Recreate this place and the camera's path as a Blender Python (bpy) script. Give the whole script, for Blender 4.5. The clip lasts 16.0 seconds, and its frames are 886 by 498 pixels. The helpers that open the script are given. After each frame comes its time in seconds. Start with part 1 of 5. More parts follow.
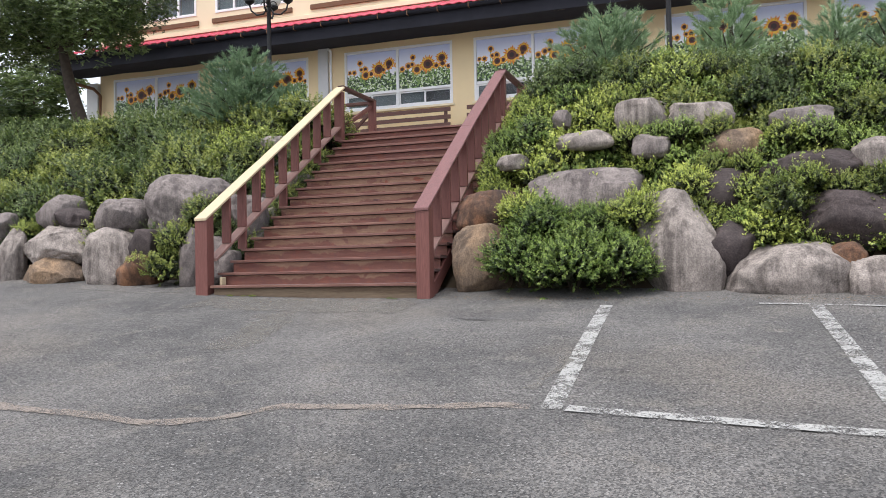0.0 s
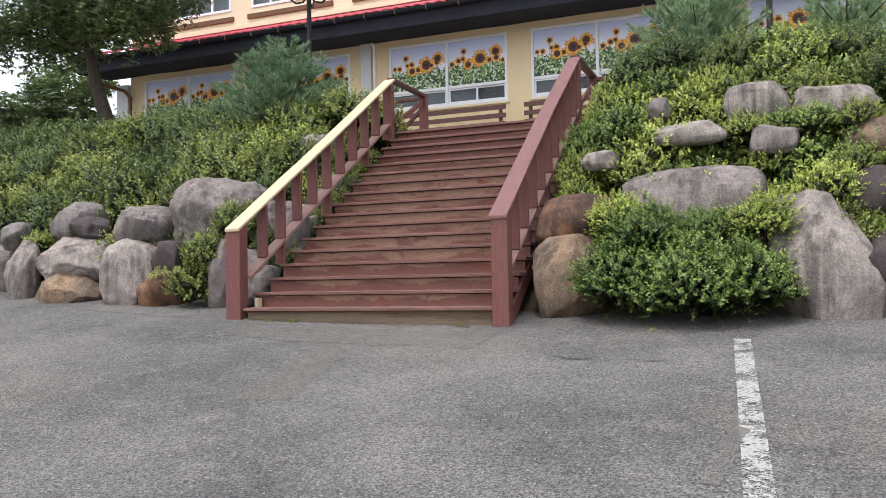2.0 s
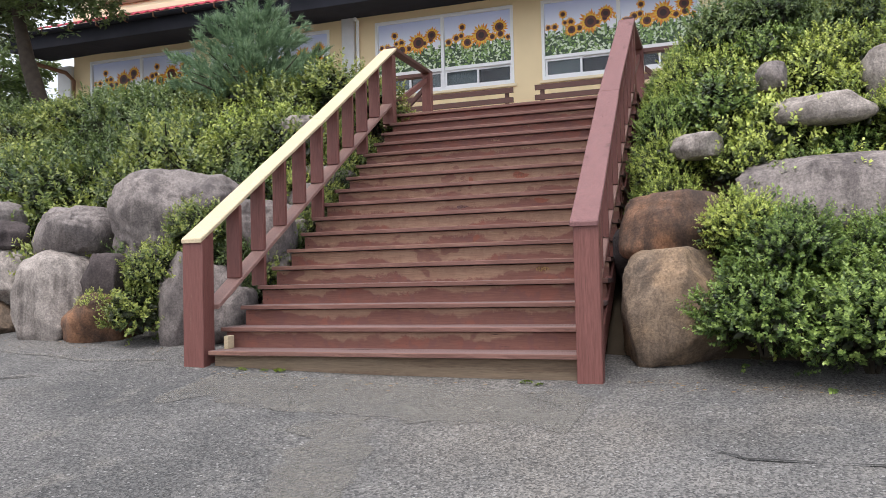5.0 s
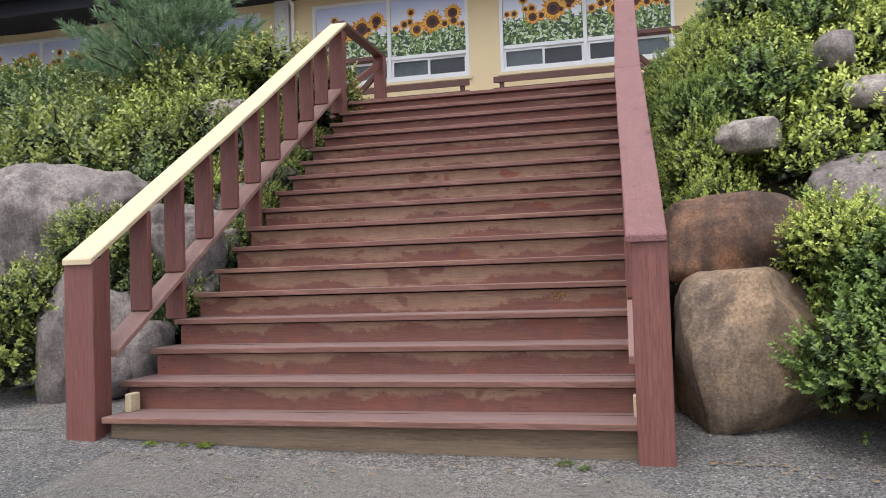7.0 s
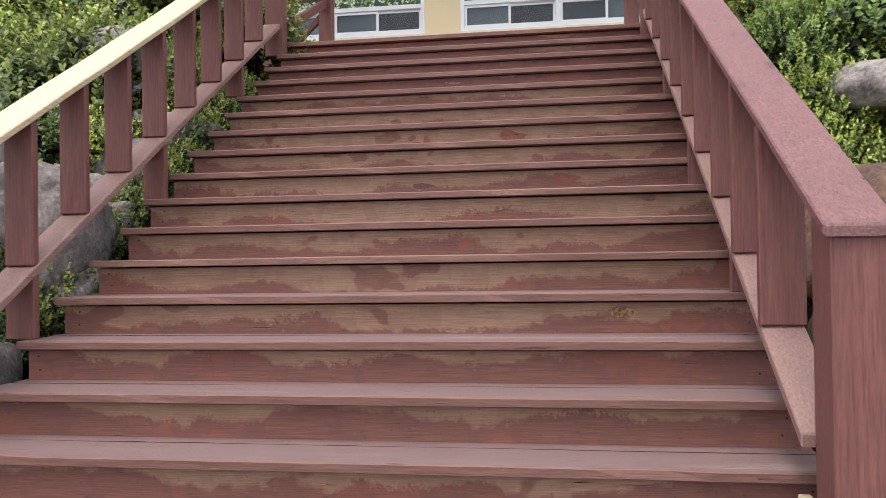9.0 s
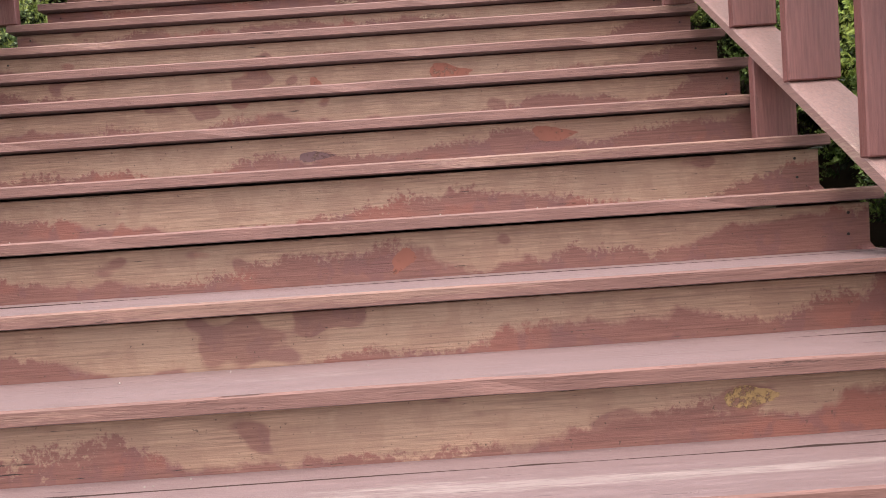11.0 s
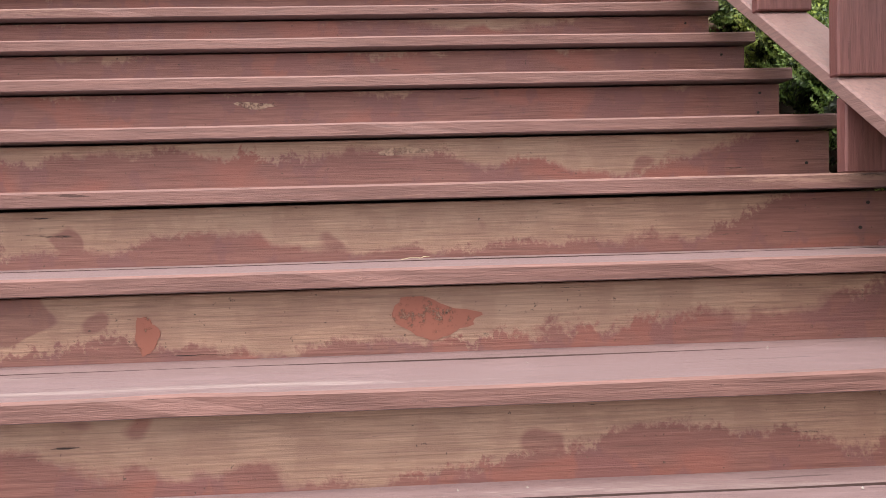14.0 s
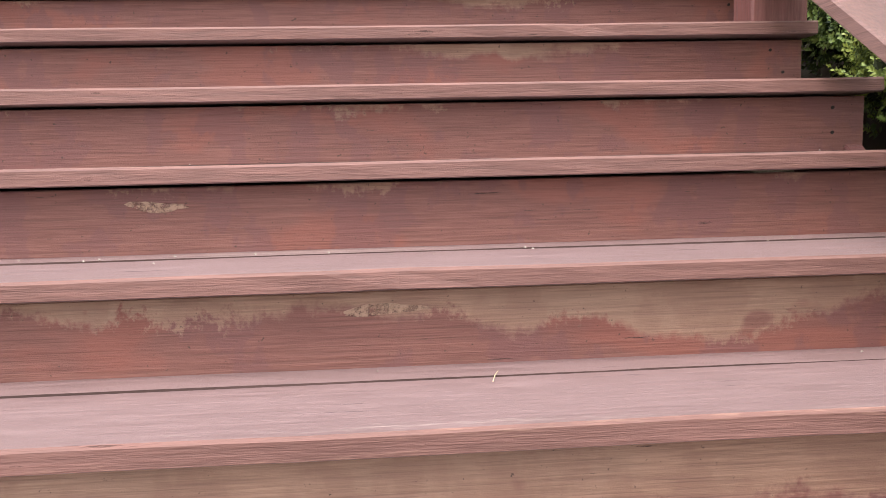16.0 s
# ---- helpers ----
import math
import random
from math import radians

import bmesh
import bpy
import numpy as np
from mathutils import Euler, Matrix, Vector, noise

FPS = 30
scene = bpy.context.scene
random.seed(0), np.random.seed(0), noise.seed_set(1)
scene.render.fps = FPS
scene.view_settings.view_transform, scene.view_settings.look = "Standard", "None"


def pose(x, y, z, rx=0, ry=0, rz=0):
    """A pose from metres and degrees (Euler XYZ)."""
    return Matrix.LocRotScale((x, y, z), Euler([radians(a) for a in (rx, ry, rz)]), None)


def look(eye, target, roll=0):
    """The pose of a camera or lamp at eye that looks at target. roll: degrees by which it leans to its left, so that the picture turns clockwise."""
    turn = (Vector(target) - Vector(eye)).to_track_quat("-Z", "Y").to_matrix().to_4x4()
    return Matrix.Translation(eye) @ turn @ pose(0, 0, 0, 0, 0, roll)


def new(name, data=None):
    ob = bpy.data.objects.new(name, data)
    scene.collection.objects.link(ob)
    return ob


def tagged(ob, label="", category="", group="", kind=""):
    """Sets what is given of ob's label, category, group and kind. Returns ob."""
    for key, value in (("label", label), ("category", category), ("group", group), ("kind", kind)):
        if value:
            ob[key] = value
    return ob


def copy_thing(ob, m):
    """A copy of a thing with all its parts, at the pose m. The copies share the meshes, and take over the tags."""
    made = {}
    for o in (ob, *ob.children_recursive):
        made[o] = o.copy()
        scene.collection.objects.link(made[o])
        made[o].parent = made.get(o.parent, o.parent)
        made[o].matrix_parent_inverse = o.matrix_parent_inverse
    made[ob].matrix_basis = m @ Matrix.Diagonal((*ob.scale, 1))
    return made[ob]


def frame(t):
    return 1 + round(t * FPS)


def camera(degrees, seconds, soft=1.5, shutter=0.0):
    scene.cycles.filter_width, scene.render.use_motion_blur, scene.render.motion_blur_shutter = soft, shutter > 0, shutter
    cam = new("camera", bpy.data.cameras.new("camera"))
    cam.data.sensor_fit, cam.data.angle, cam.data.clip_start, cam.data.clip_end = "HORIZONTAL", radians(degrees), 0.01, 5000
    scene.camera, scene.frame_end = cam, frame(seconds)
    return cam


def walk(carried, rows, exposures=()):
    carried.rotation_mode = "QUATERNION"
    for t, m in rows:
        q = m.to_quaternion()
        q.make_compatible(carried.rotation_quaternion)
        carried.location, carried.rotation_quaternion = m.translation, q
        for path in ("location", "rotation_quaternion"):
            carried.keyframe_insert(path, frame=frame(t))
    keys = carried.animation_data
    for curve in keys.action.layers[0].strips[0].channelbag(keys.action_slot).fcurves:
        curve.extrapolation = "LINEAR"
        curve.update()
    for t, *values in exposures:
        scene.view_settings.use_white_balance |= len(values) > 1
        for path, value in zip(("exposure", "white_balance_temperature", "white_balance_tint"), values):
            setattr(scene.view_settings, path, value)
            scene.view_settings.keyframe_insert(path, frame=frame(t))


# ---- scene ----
cam = camera(58.8, 16.0, 0.85)
PATH = [
    (0, (0.15, -0.765, 0.346), (-0.497, 1.126, 0.399), -1.1),
    (0.5, (-0.107, -0.395, 0.382), (-0.807, 1.477, 0.434), -1.0),
    (1, (-0.399, -0.037, 0.438), (-1.118, 1.828, 0.508), -1.6),
    (1.5, (-0.648, 0.354, 0.474), (-1.387, 2.211, 0.55), -1.6),
    (2, (-0.876, 0.744, 0.499), (-1.604, 2.606, 0.572), -1.1),
    (2.5, (-1.126, 1.086, 0.568), (-1.835, 2.954, 0.636), -0.9),
    (3, (-1.357, 1.485, 0.61), (-2.061, 3.356, 0.685), -0.3),
    (3.5, (-1.636, 1.831, 0.637), (-2.301, 3.716, 0.708), -0.4),
    (4, (-1.895, 2.146, 0.688), (-2.55, 4.034, 0.762), -1.0),
    (4.2, (-2.003, 2.298, 0.7), (-2.664, 4.184, 0.773), -1.2),
    (6.3, (-3.057, 3.81, 0.908), (-3.583, 5.739, 0.966), -2.0),
    (6.5, (-3.133, 3.963, 0.922), (-3.633, 5.899, 0.983), -2.1),
    (7, (-3.336, 4.403, 0.941), (-3.803, 6.346, 1.015), -1.8),
    (7.5, (-3.549, 4.861, 0.961), (-3.965, 6.816, 1.049), -1.8),
    (8, (-3.74, 5.267, 1.032), (-4.111, 7.23, 1.11), -1.9),
    (8.2, (-3.815, 5.43, 1.036), (-4.174, 7.396, 1.103), -1.3),
    (10.3, (-4.427, 7.285, 1.168), (-4.521, 9.282, 1.119), -3.3),
    (10.5, (-4.456, 7.461, 1.2), (-4.508, 9.46, 1.139), -3.6),
    (11, (-4.454, 7.903, 1.232), (-4.442, 9.901, 1.152), -3.8),
    (11.5, (-4.441, 8.351, 1.298), (-4.398, 10.347, 1.186), -3.4),
    (12, (-4.437, 8.788, 1.418), (-4.325, 10.78, 1.271), -2.6),
    (12.5, (-4.38, 9.051, 1.658), (-4.272, 11.045, 1.534), -1.8),
    (13, (-4.405, 9.257, 1.775), (-4.304, 11.253, 1.701), -1.2),
    (13.5, (-4.431, 9.466, 1.888), (-4.296, 11.46, 1.816), -1.4),
    (14, (-4.42, 9.661, 2.033), (-4.313, 11.656, 1.955), -1.5),
    (14.5, (-4.444, 9.857, 2.114), (-4.317, 11.85, 2.004), -1.6),
    (15, (-4.432, 10.052, 2.226), (-4.268, 12.04, 2.071), -1.4),
    (15.5, (-4.365, 10.231, 2.355), (-4.263, 12.219, 2.163), -1.4),
    (16, (-4.402, 10.468, 2.462), (-4.252, 12.45, 2.239), -1.3),
]
walk(cam, [(t, look(eye, target, roll)) for t, eye, target, roll in PATH],
     exposures=[(0, 0.42), (4.0, 0.5), (8.2, 0.52), (10.4, 1.05), (11.0, 1.26), (11.5, 1.42), (12.5, 1.42), (13.0, 1.33), (13.5, 1.23), (14.5, 1.26), (16.0, 1.34)])

# ---- world and light ----
world = bpy.data.worlds.new("overcast_sky")
scene.world = world
world.use_nodes = True
wn = world.node_tree
sky = wn.nodes.new("ShaderNodeTexSky")
sky.sky_type, sky.sun_disc = "NISHITA", False
sky.sun_elevation, sky.sun_rotation = radians(58), radians(200)
sky.air_density, sky.dust_density, sky.ozone_density = 1.0, 6.0, 1.0
veil = wn.nodes.new("ShaderNodeMix")
veil.data_type, veil.blend_type = "RGBA", "MIX"
veil.inputs[0].default_value = 0.7
veil.inputs[7].default_value = (8.8, 9.3, 10.3, 1)
wn.links.new(sky.outputs[0], veil.inputs[6])
wn.links.new(veil.outputs[2], wn.nodes["Background"].inputs[0])
wn.nodes["Background"].inputs[1].default_value = 0.128
sun = new("sun", bpy.data.lights.new("sun", "SUN"))
sun.data.energy, sun.data.angle, sun.data.color = 2.1, radians(26), (1.0, 0.965, 0.955)
sun.matrix_world = look((-2, -6.5, 30), (0, 3, 0))


# ---- materials ----
def node(mat, kind, **values):
    n = mat.node_tree.nodes.new(kind)
    for key, value in values.items():
        n.inputs[key.replace("_", " ")].default_value = value
    return n


def link(mat, a, b):
    mat.node_tree.links.new(a, b)


def coords(mat, scale=(1, 1, 1), space="Object"):
    tc = node(mat, "ShaderNodeTexCoord")
    mp = node(mat, "ShaderNodeMapping", Scale=scale)
    link(mat, tc.outputs[space], mp.inputs[0])
    return mp.outputs[0]


def noise_tex(mat, vec, scale, detail=5.0, rough=0.6):
    n = node(mat, "ShaderNodeTexNoise", Scale=scale, Detail=detail, Roughness=rough)
    link(mat, vec, n.inputs["Vector"])
    return n.outputs["Fac"]


def ramp(mat, fac, lo, hi, a=(0, 0, 0, 1), b=(1, 1, 1, 1)):
    r = node(mat, "ShaderNodeValToRGB")
    r.color_ramp.elements[0].position, r.color_ramp.elements[0].color = lo, a
    r.color_ramp.elements[1].position, r.color_ramp.elements[1].color = hi, b
    link(mat, fac, r.inputs[0])
    return r.outputs[0]


def mix(mat, fac, a, b, blend="MIX"):
    m = node(mat, "ShaderNodeMix")
    m.data_type, m.blend_type = "RGBA", blend
    for slot, value in ((0, fac), (6, a), (7, b)):
        if isinstance(value, (int, float)):
            m.inputs[slot].default_value = value
        elif isinstance(value, tuple):
            m.inputs[slot].default_value = (*value[:3], 1)
        else:
            link(mat, value, m.inputs[slot])
    return m.outputs[2]


def maths(mat, op, a, b):
    m = node(mat, "ShaderNodeMath")
    m.operation = op
    for slot, value in ((0, a), (1, b)):
        if isinstance(value, (int, float)):
            m.inputs[slot].default_value = value
        else:
            link(mat, value, m.inputs[slot])
    return m.outputs[0]


def material(name, colour=(0.5, 0.5, 0.5), rough=0.7, metal=0.0, spec=0.4):
    mat = bpy.data.materials.new(name)
    mat.use_nodes = True
    b = mat.node_tree.nodes["Principled BSDF"]
    b.inputs["Base Color"].default_value = (*colour, 1)
    b.inputs["Roughness"].default_value, b.inputs["Metallic"].default_value = rough, metal
    b.inputs["Specular IOR Level"].default_value = spec
    return mat, b


def bump(mat, b, height, strength, distance):
    n = node(mat, "ShaderNodeBump", Strength=strength, Distance=distance)
    link(mat, height, n.inputs["Height"])
    link(mat, n.outputs[0], b.inputs["Normal"])


def random_of(mat):
    return node(mat, "ShaderNodeObjectInfo").outputs["Random"]


def plain(name, colour, rough=0.6, metal=0.0, spec=0.4, grain=0.12, scale=6.0, relief=0.15):
    """Paint or metal with faint blotches and fine relief."""
    mat, b = material(name, colour, rough, metal, spec)
    v = coords(mat)
    big = noise_tex(mat, v, scale, 4)
    dark = tuple(c * (1 - 2 * grain) for c in colour)
    pale = tuple(min(1, c * (1 + grain)) for c in colour)
    link(mat, mix(mat, big, dark, pale), b.inputs["Base Color"])
    bump(mat, b, noise_tex(mat, v, scale * 20, 3), relief, 0.002)
    return mat


def painted_wood(name, paint, bare, worn, along="x", rough=0.5, edge=0.5, grain=1.0):
    """Red-brown stain on planks: grain along one axis, patches worn down to bare wood."""
    mat, b = material(name, paint, rough)
    long = {"x": (0.5, 9, 9), "y": (9, 0.5, 9), "z": (9, 9, 0.5)}[along]
    v = coords(mat, long)
    shift = node(mat, "ShaderNodeVectorMath")
    rnd = node(mat, "ShaderNodeVectorMath")
    rnd.operation = "SCALE"
    rnd.inputs[0].default_value = (37.0, 11.0, 23.0)
    link(mat, random_of(mat), rnd.inputs["Scale"])
    link(mat, v, shift.inputs[0])
    link(mat, rnd.outputs[0], shift.inputs[1])
    v = shift.outputs[0]
    fibre = noise_tex(mat, v, 14, 6, 0.65)
    fine = noise_tex(mat, v, 45, 3, 0.6)
    blotch = noise_tex(mat, v, 0.9, 4, 0.6)
    dark = tuple(c * 0.62 for c in paint)
    pale = tuple(min(1, c * 1.3 + 0.015) for c in paint)
    coat = mix(mat, ramp(mat, fibre, 0.5 - 0.2 / grain, 0.5 + 0.25 / grain), dark, pale)
    coat = mix(mat, ramp(mat, blotch, 0.35, 0.7), coat, mix(mat, 0.5, coat, tuple(c * 0.75 for c in paint)))
    wood = mix(mat, ramp(mat, fibre, 0.3, 0.7), tuple(c * 0.6 for c in bare), bare)
    patches = maths(mat, "ADD", maths(mat, "MULTIPLY", blotch, 0.75), maths(mat, "MULTIPLY", fine, 0.25))
    mask = ramp(mat, patches, 0.66 - 0.3 * worn, 0.70 - 0.3 * worn)
    col = mix(mat, mask, coat, wood)
    crack = ramp(mat, noise_tex(mat, v, 7.0, 8, 0.7), 0.63, 0.66)
    col = mix(mat, maths(mat, "MULTIPLY", crack, edge), col, tuple(c * 0.3 for c in paint))
    knot = node(mat, "ShaderNodeTexVoronoi", Scale=1.5)
    link(mat, v, knot.inputs["Vector"])
    spot = ramp(mat, maths(mat, "ADD", knot.outputs["Distance"], maths(mat, "MULTIPLY", fine, 0.06)), 0.07, 0.10, (1, 1, 1, 1), (0, 0, 0, 1))
    col = mix(mat, maths(mat, "MULTIPLY", spot, 0.45), col, tuple(c * 0.28 for c in paint))
    link(mat, col, b.inputs["Base Color"])
    link(mat, ramp(mat, fibre, 0.2, 0.8, (rough - 0.12,) * 3 + (1,), (rough + 0.2,) * 3 + (1,)), b.inputs["Roughness"])
    h = maths(mat, "ADD", maths(mat, "MULTIPLY", fibre, 0.9), maths(mat, "MULTIPLY", fine, 0.6))
    h = maths(mat, "ADD", h, maths(mat, "MULTIPLY", crack, -1.2))
    bump(mat, b, h, 0.5 * grain, 0.004)
    return mat


def shifted(mat, vec, by):
    """The vector moved by an amount of its own for each object."""
    rnd = node(mat, "ShaderNodeVectorMath")
    rnd.operation = "SCALE"
    rnd.inputs[0].default_value = by
    link(mat, random_of(mat), rnd.inputs["Scale"])
    sh = node(mat, "ShaderNodeVectorMath")
    link(mat, vec, sh.inputs[0])
    link(mat, rnd.outputs[0], sh.inputs[1])
    return sh.outputs[0]


def stretched(mat, vec, scale, turn=0.0):
    mp = node(mat, "ShaderNodeMapping", Scale=scale, Rotation=(0, turn, 0))
    link(mat, vec, mp.inputs[0])
    return mp.outputs[0]


def riser_wood(name, worn):
    """Riser boards: a wavy brushed edge of stain low down, bare scuffed wood above it, a few repainted patches."""
    mat, b = material(name, (0.2, 0.08, 0.06), 0.62, spec=0.3)
    v = shifted(mat, coords(mat), (31.0, 5.0, 3.0))
    tc = node(mat, "ShaderNodeTexCoord")
    sep = node(mat, "ShaderNodeSeparateXYZ")
    link(mat, tc.outputs["Generated"], sep.inputs[0])
    wave = noise_tex(mat, stretched(mat, v, (1.7, 1, 2.0)), 1.0, 2, 0.5)
    brush = noise_tex(mat, stretched(mat, v, (7, 3, 5), 0.5), 1.6, 4, 0.55)
    flick = noise_tex(mat, stretched(mat, v, (16, 8, 9), 0.9), 1.6, 4, 0.65)
    fibre = noise_tex(mat, stretched(mat, v, (0.6, 10, 14)), 12, 6, 0.65)
    thread = noise_tex(mat, stretched(mat, v, (0.5, 12, 34)), 9, 4, 0.6)
    speck = noise_tex(mat, v, 85, 3, 0.7)
    patch = noise_tex(mat, stretched(mat, v, (2.2, 2, 4)), 1.3, 3, 0.5)
    edge = maths(mat, "ADD", maths(mat, "MULTIPLY", wave, 1.7), maths(mat, "MULTIPLY", brush, 0.75))
    comb = ramp(mat, noise_tex(mat, stretched(mat, v, (2.6, 2, 2)), 1.0, 2, 0.5), 0.42, 0.60, (0.15, 0.15, 0.15, 1), (1, 1, 1, 1))
    grit = maths(mat, "ADD", maths(mat, "MULTIPLY", maths(mat, "SUBTRACT", flick, 0.5), 0.5), maths(mat, "MULTIPLY", maths(mat, "SUBTRACT", speck, 0.5), 0.8))
    edge = maths(mat, "ADD", edge, maths(mat, "ADD", maths(mat, "MULTIPLY", comb, grit), 0.31))
    ends = maths(mat, "MULTIPLY", ramp(mat, sep.outputs[0], 0.01, 0.10), ramp(mat, sep.outputs[0], 0.86, 0.97, (1, 1, 1, 1), (0, 0, 0, 1)))
    rise = maths(mat, "ADD", maths(mat, "MULTIPLY", sep.outputs[2], 0.9), edge)
    rise = maths(mat, "ADD", rise, maths(mat, "MULTIPLY", ends, 0.5))
    at = 3.02 - 0.75 * worn
    far = node(mat, "ShaderNodeMapRange")
    far.inputs[1].default_value, far.inputs[2].default_value = at, at + 0.13
    link(mat, rise, far.inputs[0])
    mask = far.outputs[0]
    coat = mix(mat, ramp(mat, fibre, 0.3, 0.72), (0.140, 0.058, 0.046), (0.232, 0.104, 0.079))
    coat = mix(mat, maths(mat, "MULTIPLY", ramp(mat, patch, 0.54, 0.60), 0.5), coat, (0.245, 0.084, 0.058))
    coat = mix(mat, maths(mat, "MULTIPLY", ramp(mat, brush, 0.53, 0.57), 0.6), coat, (0.155, 0.068, 0.062))
    wood = mix(mat, ramp(mat, fibre, 0.28, 0.7), (0.195, 0.106, 0.072), (0.405, 0.25, 0.167))
    wood = mix(mat, maths(mat, "MULTIPLY", ramp(mat, patch, 0.40, 0.62), 0.5), wood, (0.315, 0.21, 0.145))
    wood = mix(mat, maths(mat, "MULTIPLY", ramp(mat, brush, 0.48, 0.56), 0.45), wood, (0.235, 0.13, 0.088))
    redone = noise_tex(mat, stretched(mat, v, (3.4, 2, 5), -0.3), 1.15, 2, 0.45)
    mask = maths(mat, "MULTIPLY", mask, ramp(mat, redone, 0.64, 0.66, (0.92, 0.92, 0.92, 1), (0.2, 0.2, 0.2, 1)))
    col = mix(mat, mask, coat, wood)
    col = mix(mat, maths(mat, "MULTIPLY", ramp(mat, thread, 0.54, 0.62), 0.24), col, (0.10, 0.05, 0.036))
    col = mix(mat, maths(mat, "MULTIPLY", ramp(mat, speck, 0.66, 0.72), 0.8), col, (0.05, 0.03, 0.022))
    split = ramp(mat, noise_tex(mat, stretched(mat, v, (1.2, 6, 26)), 3.4, 6, 0.7), 0.67, 0.69)
    col = mix(mat, split, col, (0.035, 0.02, 0.016))
    link(mat, col, b.inputs["Base Color"])
    h = maths(mat, "ADD", maths(mat, "ADD", fibre, maths(mat, "MULTIPLY", thread, -0.9)), maths(mat, "MULTIPLY", mask, -0.5))
    h = maths(mat, "ADD", h, maths(mat, "MULTIPLY", split, -1.5))
    bump(mat, b, h, 0.55, 0.003)
    return mat


def rock_mat(name, base, dark, streak=0.5, warm=None):
    """Weathered granite: fine crystals, soft blotches, narrow water runs from the top and a few hairline seams."""
    mat, b = material(name, base, 0.85, spec=0.3)
    v = shifted(mat, coords(mat), (13.0, 7.0, 5.0))
    big = noise_tex(mat, v, 1.3, 4, 0.55)
    fine = noise_tex(mat, v, 55, 6, 0.7)
    mid = noise_tex(mat, v, 9, 6, 0.65)
    runs = noise_tex(mat, stretched(mat, v, (5.5, 5.5, 0.55)), 1.0, 5, 0.6)
    thin = noise_tex(mat, stretched(mat, v, (17, 17, 1.1)), 1.0, 4, 0.6)
    col = mix(mat, ramp(mat, big, 0.34, 0.66), tuple(c * 0.72 for c in base), base)
    if warm:
        col = mix(mat, ramp(mat, noise_tex(mat, v, 1.9, 4), 0.46, 0.64), col, warm)
    col = mix(mat, maths(mat, "MULTIPLY", ramp(mat, runs, 0.50, 0.66), streak * 0.85), col, dark)
    col = mix(mat, maths(mat, "MULTIPLY", ramp(mat, thin, 0.54, 0.66), streak * 0.28), col, dark)
    col = mix(mat, maths(mat, "MULTIPLY", ramp(mat, thin, 0.34, 0.44, (1, 1, 1, 1), (0, 0, 0, 1)), 0.2), col, tuple(min(1, c * 1.35 + 0.02) for c in base))
    col = mix(mat, 0.45, col, mix(mat, 1.0, col, ramp(mat, fine, 0.36, 0.64, (0.2, 0.2, 0.21, 1), (1.65, 1.62, 1.58, 1)), "MULTIPLY"))
    col = mix(mat, 0.38, col, mix(mat, 1.0, col, ramp(mat, mid, 0.36, 0.64, (0.4, 0.39, 0.39, 1), (1.35, 1.34, 1.32, 1)), "MULTIPLY"))
    blot = noise_tex(mat, stretched(mat, v, (1.6, 1.6, 0.9)), 1.7, 8, 0.72)
    col = mix(mat, maths(mat, "MULTIPLY", ramp(mat, blot, 0.53, 0.60), streak * 0.6), col, dark)
    seam = node(mat, "ShaderNodeTexVoronoi", Scale=1.15)
    seam.feature = "DISTANCE_TO_EDGE"
    bend = node(mat, "ShaderNodeTexNoise", Scale=1.6, Detail=4.0)
    link(mat, v, bend.inputs["Vector"])
    link(mat, mix(mat, 0.4, v, bend.outputs["Color"]), seam.inputs["Vector"])
    line = ramp(mat, seam.outputs["Distance"], 0.002, 0.007, (1, 1, 1, 1), (0, 0, 0, 1))
    col = mix(mat, maths(mat, "MULTIPLY", line, 0.1), col, tuple(c * 0.6 for c in dark))
    link(mat, col, b.inputs["Base Color"])
    h = maths(mat, "ADD", maths(mat, "MULTIPLY", big, 1.2), maths(mat, "MULTIPLY", fine, 0.12))
    h = maths(mat, "ADD", h, maths(mat, "ADD", maths(mat, "MULTIPLY", mid, 0.3), maths(mat, "MULTIPLY", line, -0.04)))
    bump(mat, b, h, 0.8, 0.04)
    return mat


def leaf_mat(name, deep, bright, sheen=0.45):
    mat, b = material(name, deep, 0.4, spec=sheen)
    geo = node(mat, "ShaderNodeNewGeometry")
    v = coords(mat)
    patch = noise_tex(mat, v, 2.4, 3)
    t = maths(mat, "ADD", maths(mat, "MULTIPLY", geo.outputs["Random Per Island"], 0.55), maths(mat, "MULTIPLY", patch, 0.55))
    t = maths(mat, "ADD", t, maths(mat, "MULTIPLY", maths(mat, "SUBTRACT", random_of(mat), 0.35), 0.42))
    col = ramp(mat, t, 0.38, 0.88, (*deep, 1), (*bright, 1))
    link(mat, col, b.inputs["Base Color"])
    thin = node(mat, "ShaderNodeBsdfTranslucent")
    link(mat, mix(mat, 0.5, col, bright), thin.inputs[0])
    both = node(mat, "ShaderNodeMixShader")
    both.inputs[0].default_value = 0.27
    link(mat, b.outputs[0], both.inputs[1])
    link(mat, thin.outputs[0], both.inputs[2])
    link(mat, both.outputs[0], mat.node_tree.nodes["Material Output"].inputs[0])
    return mat


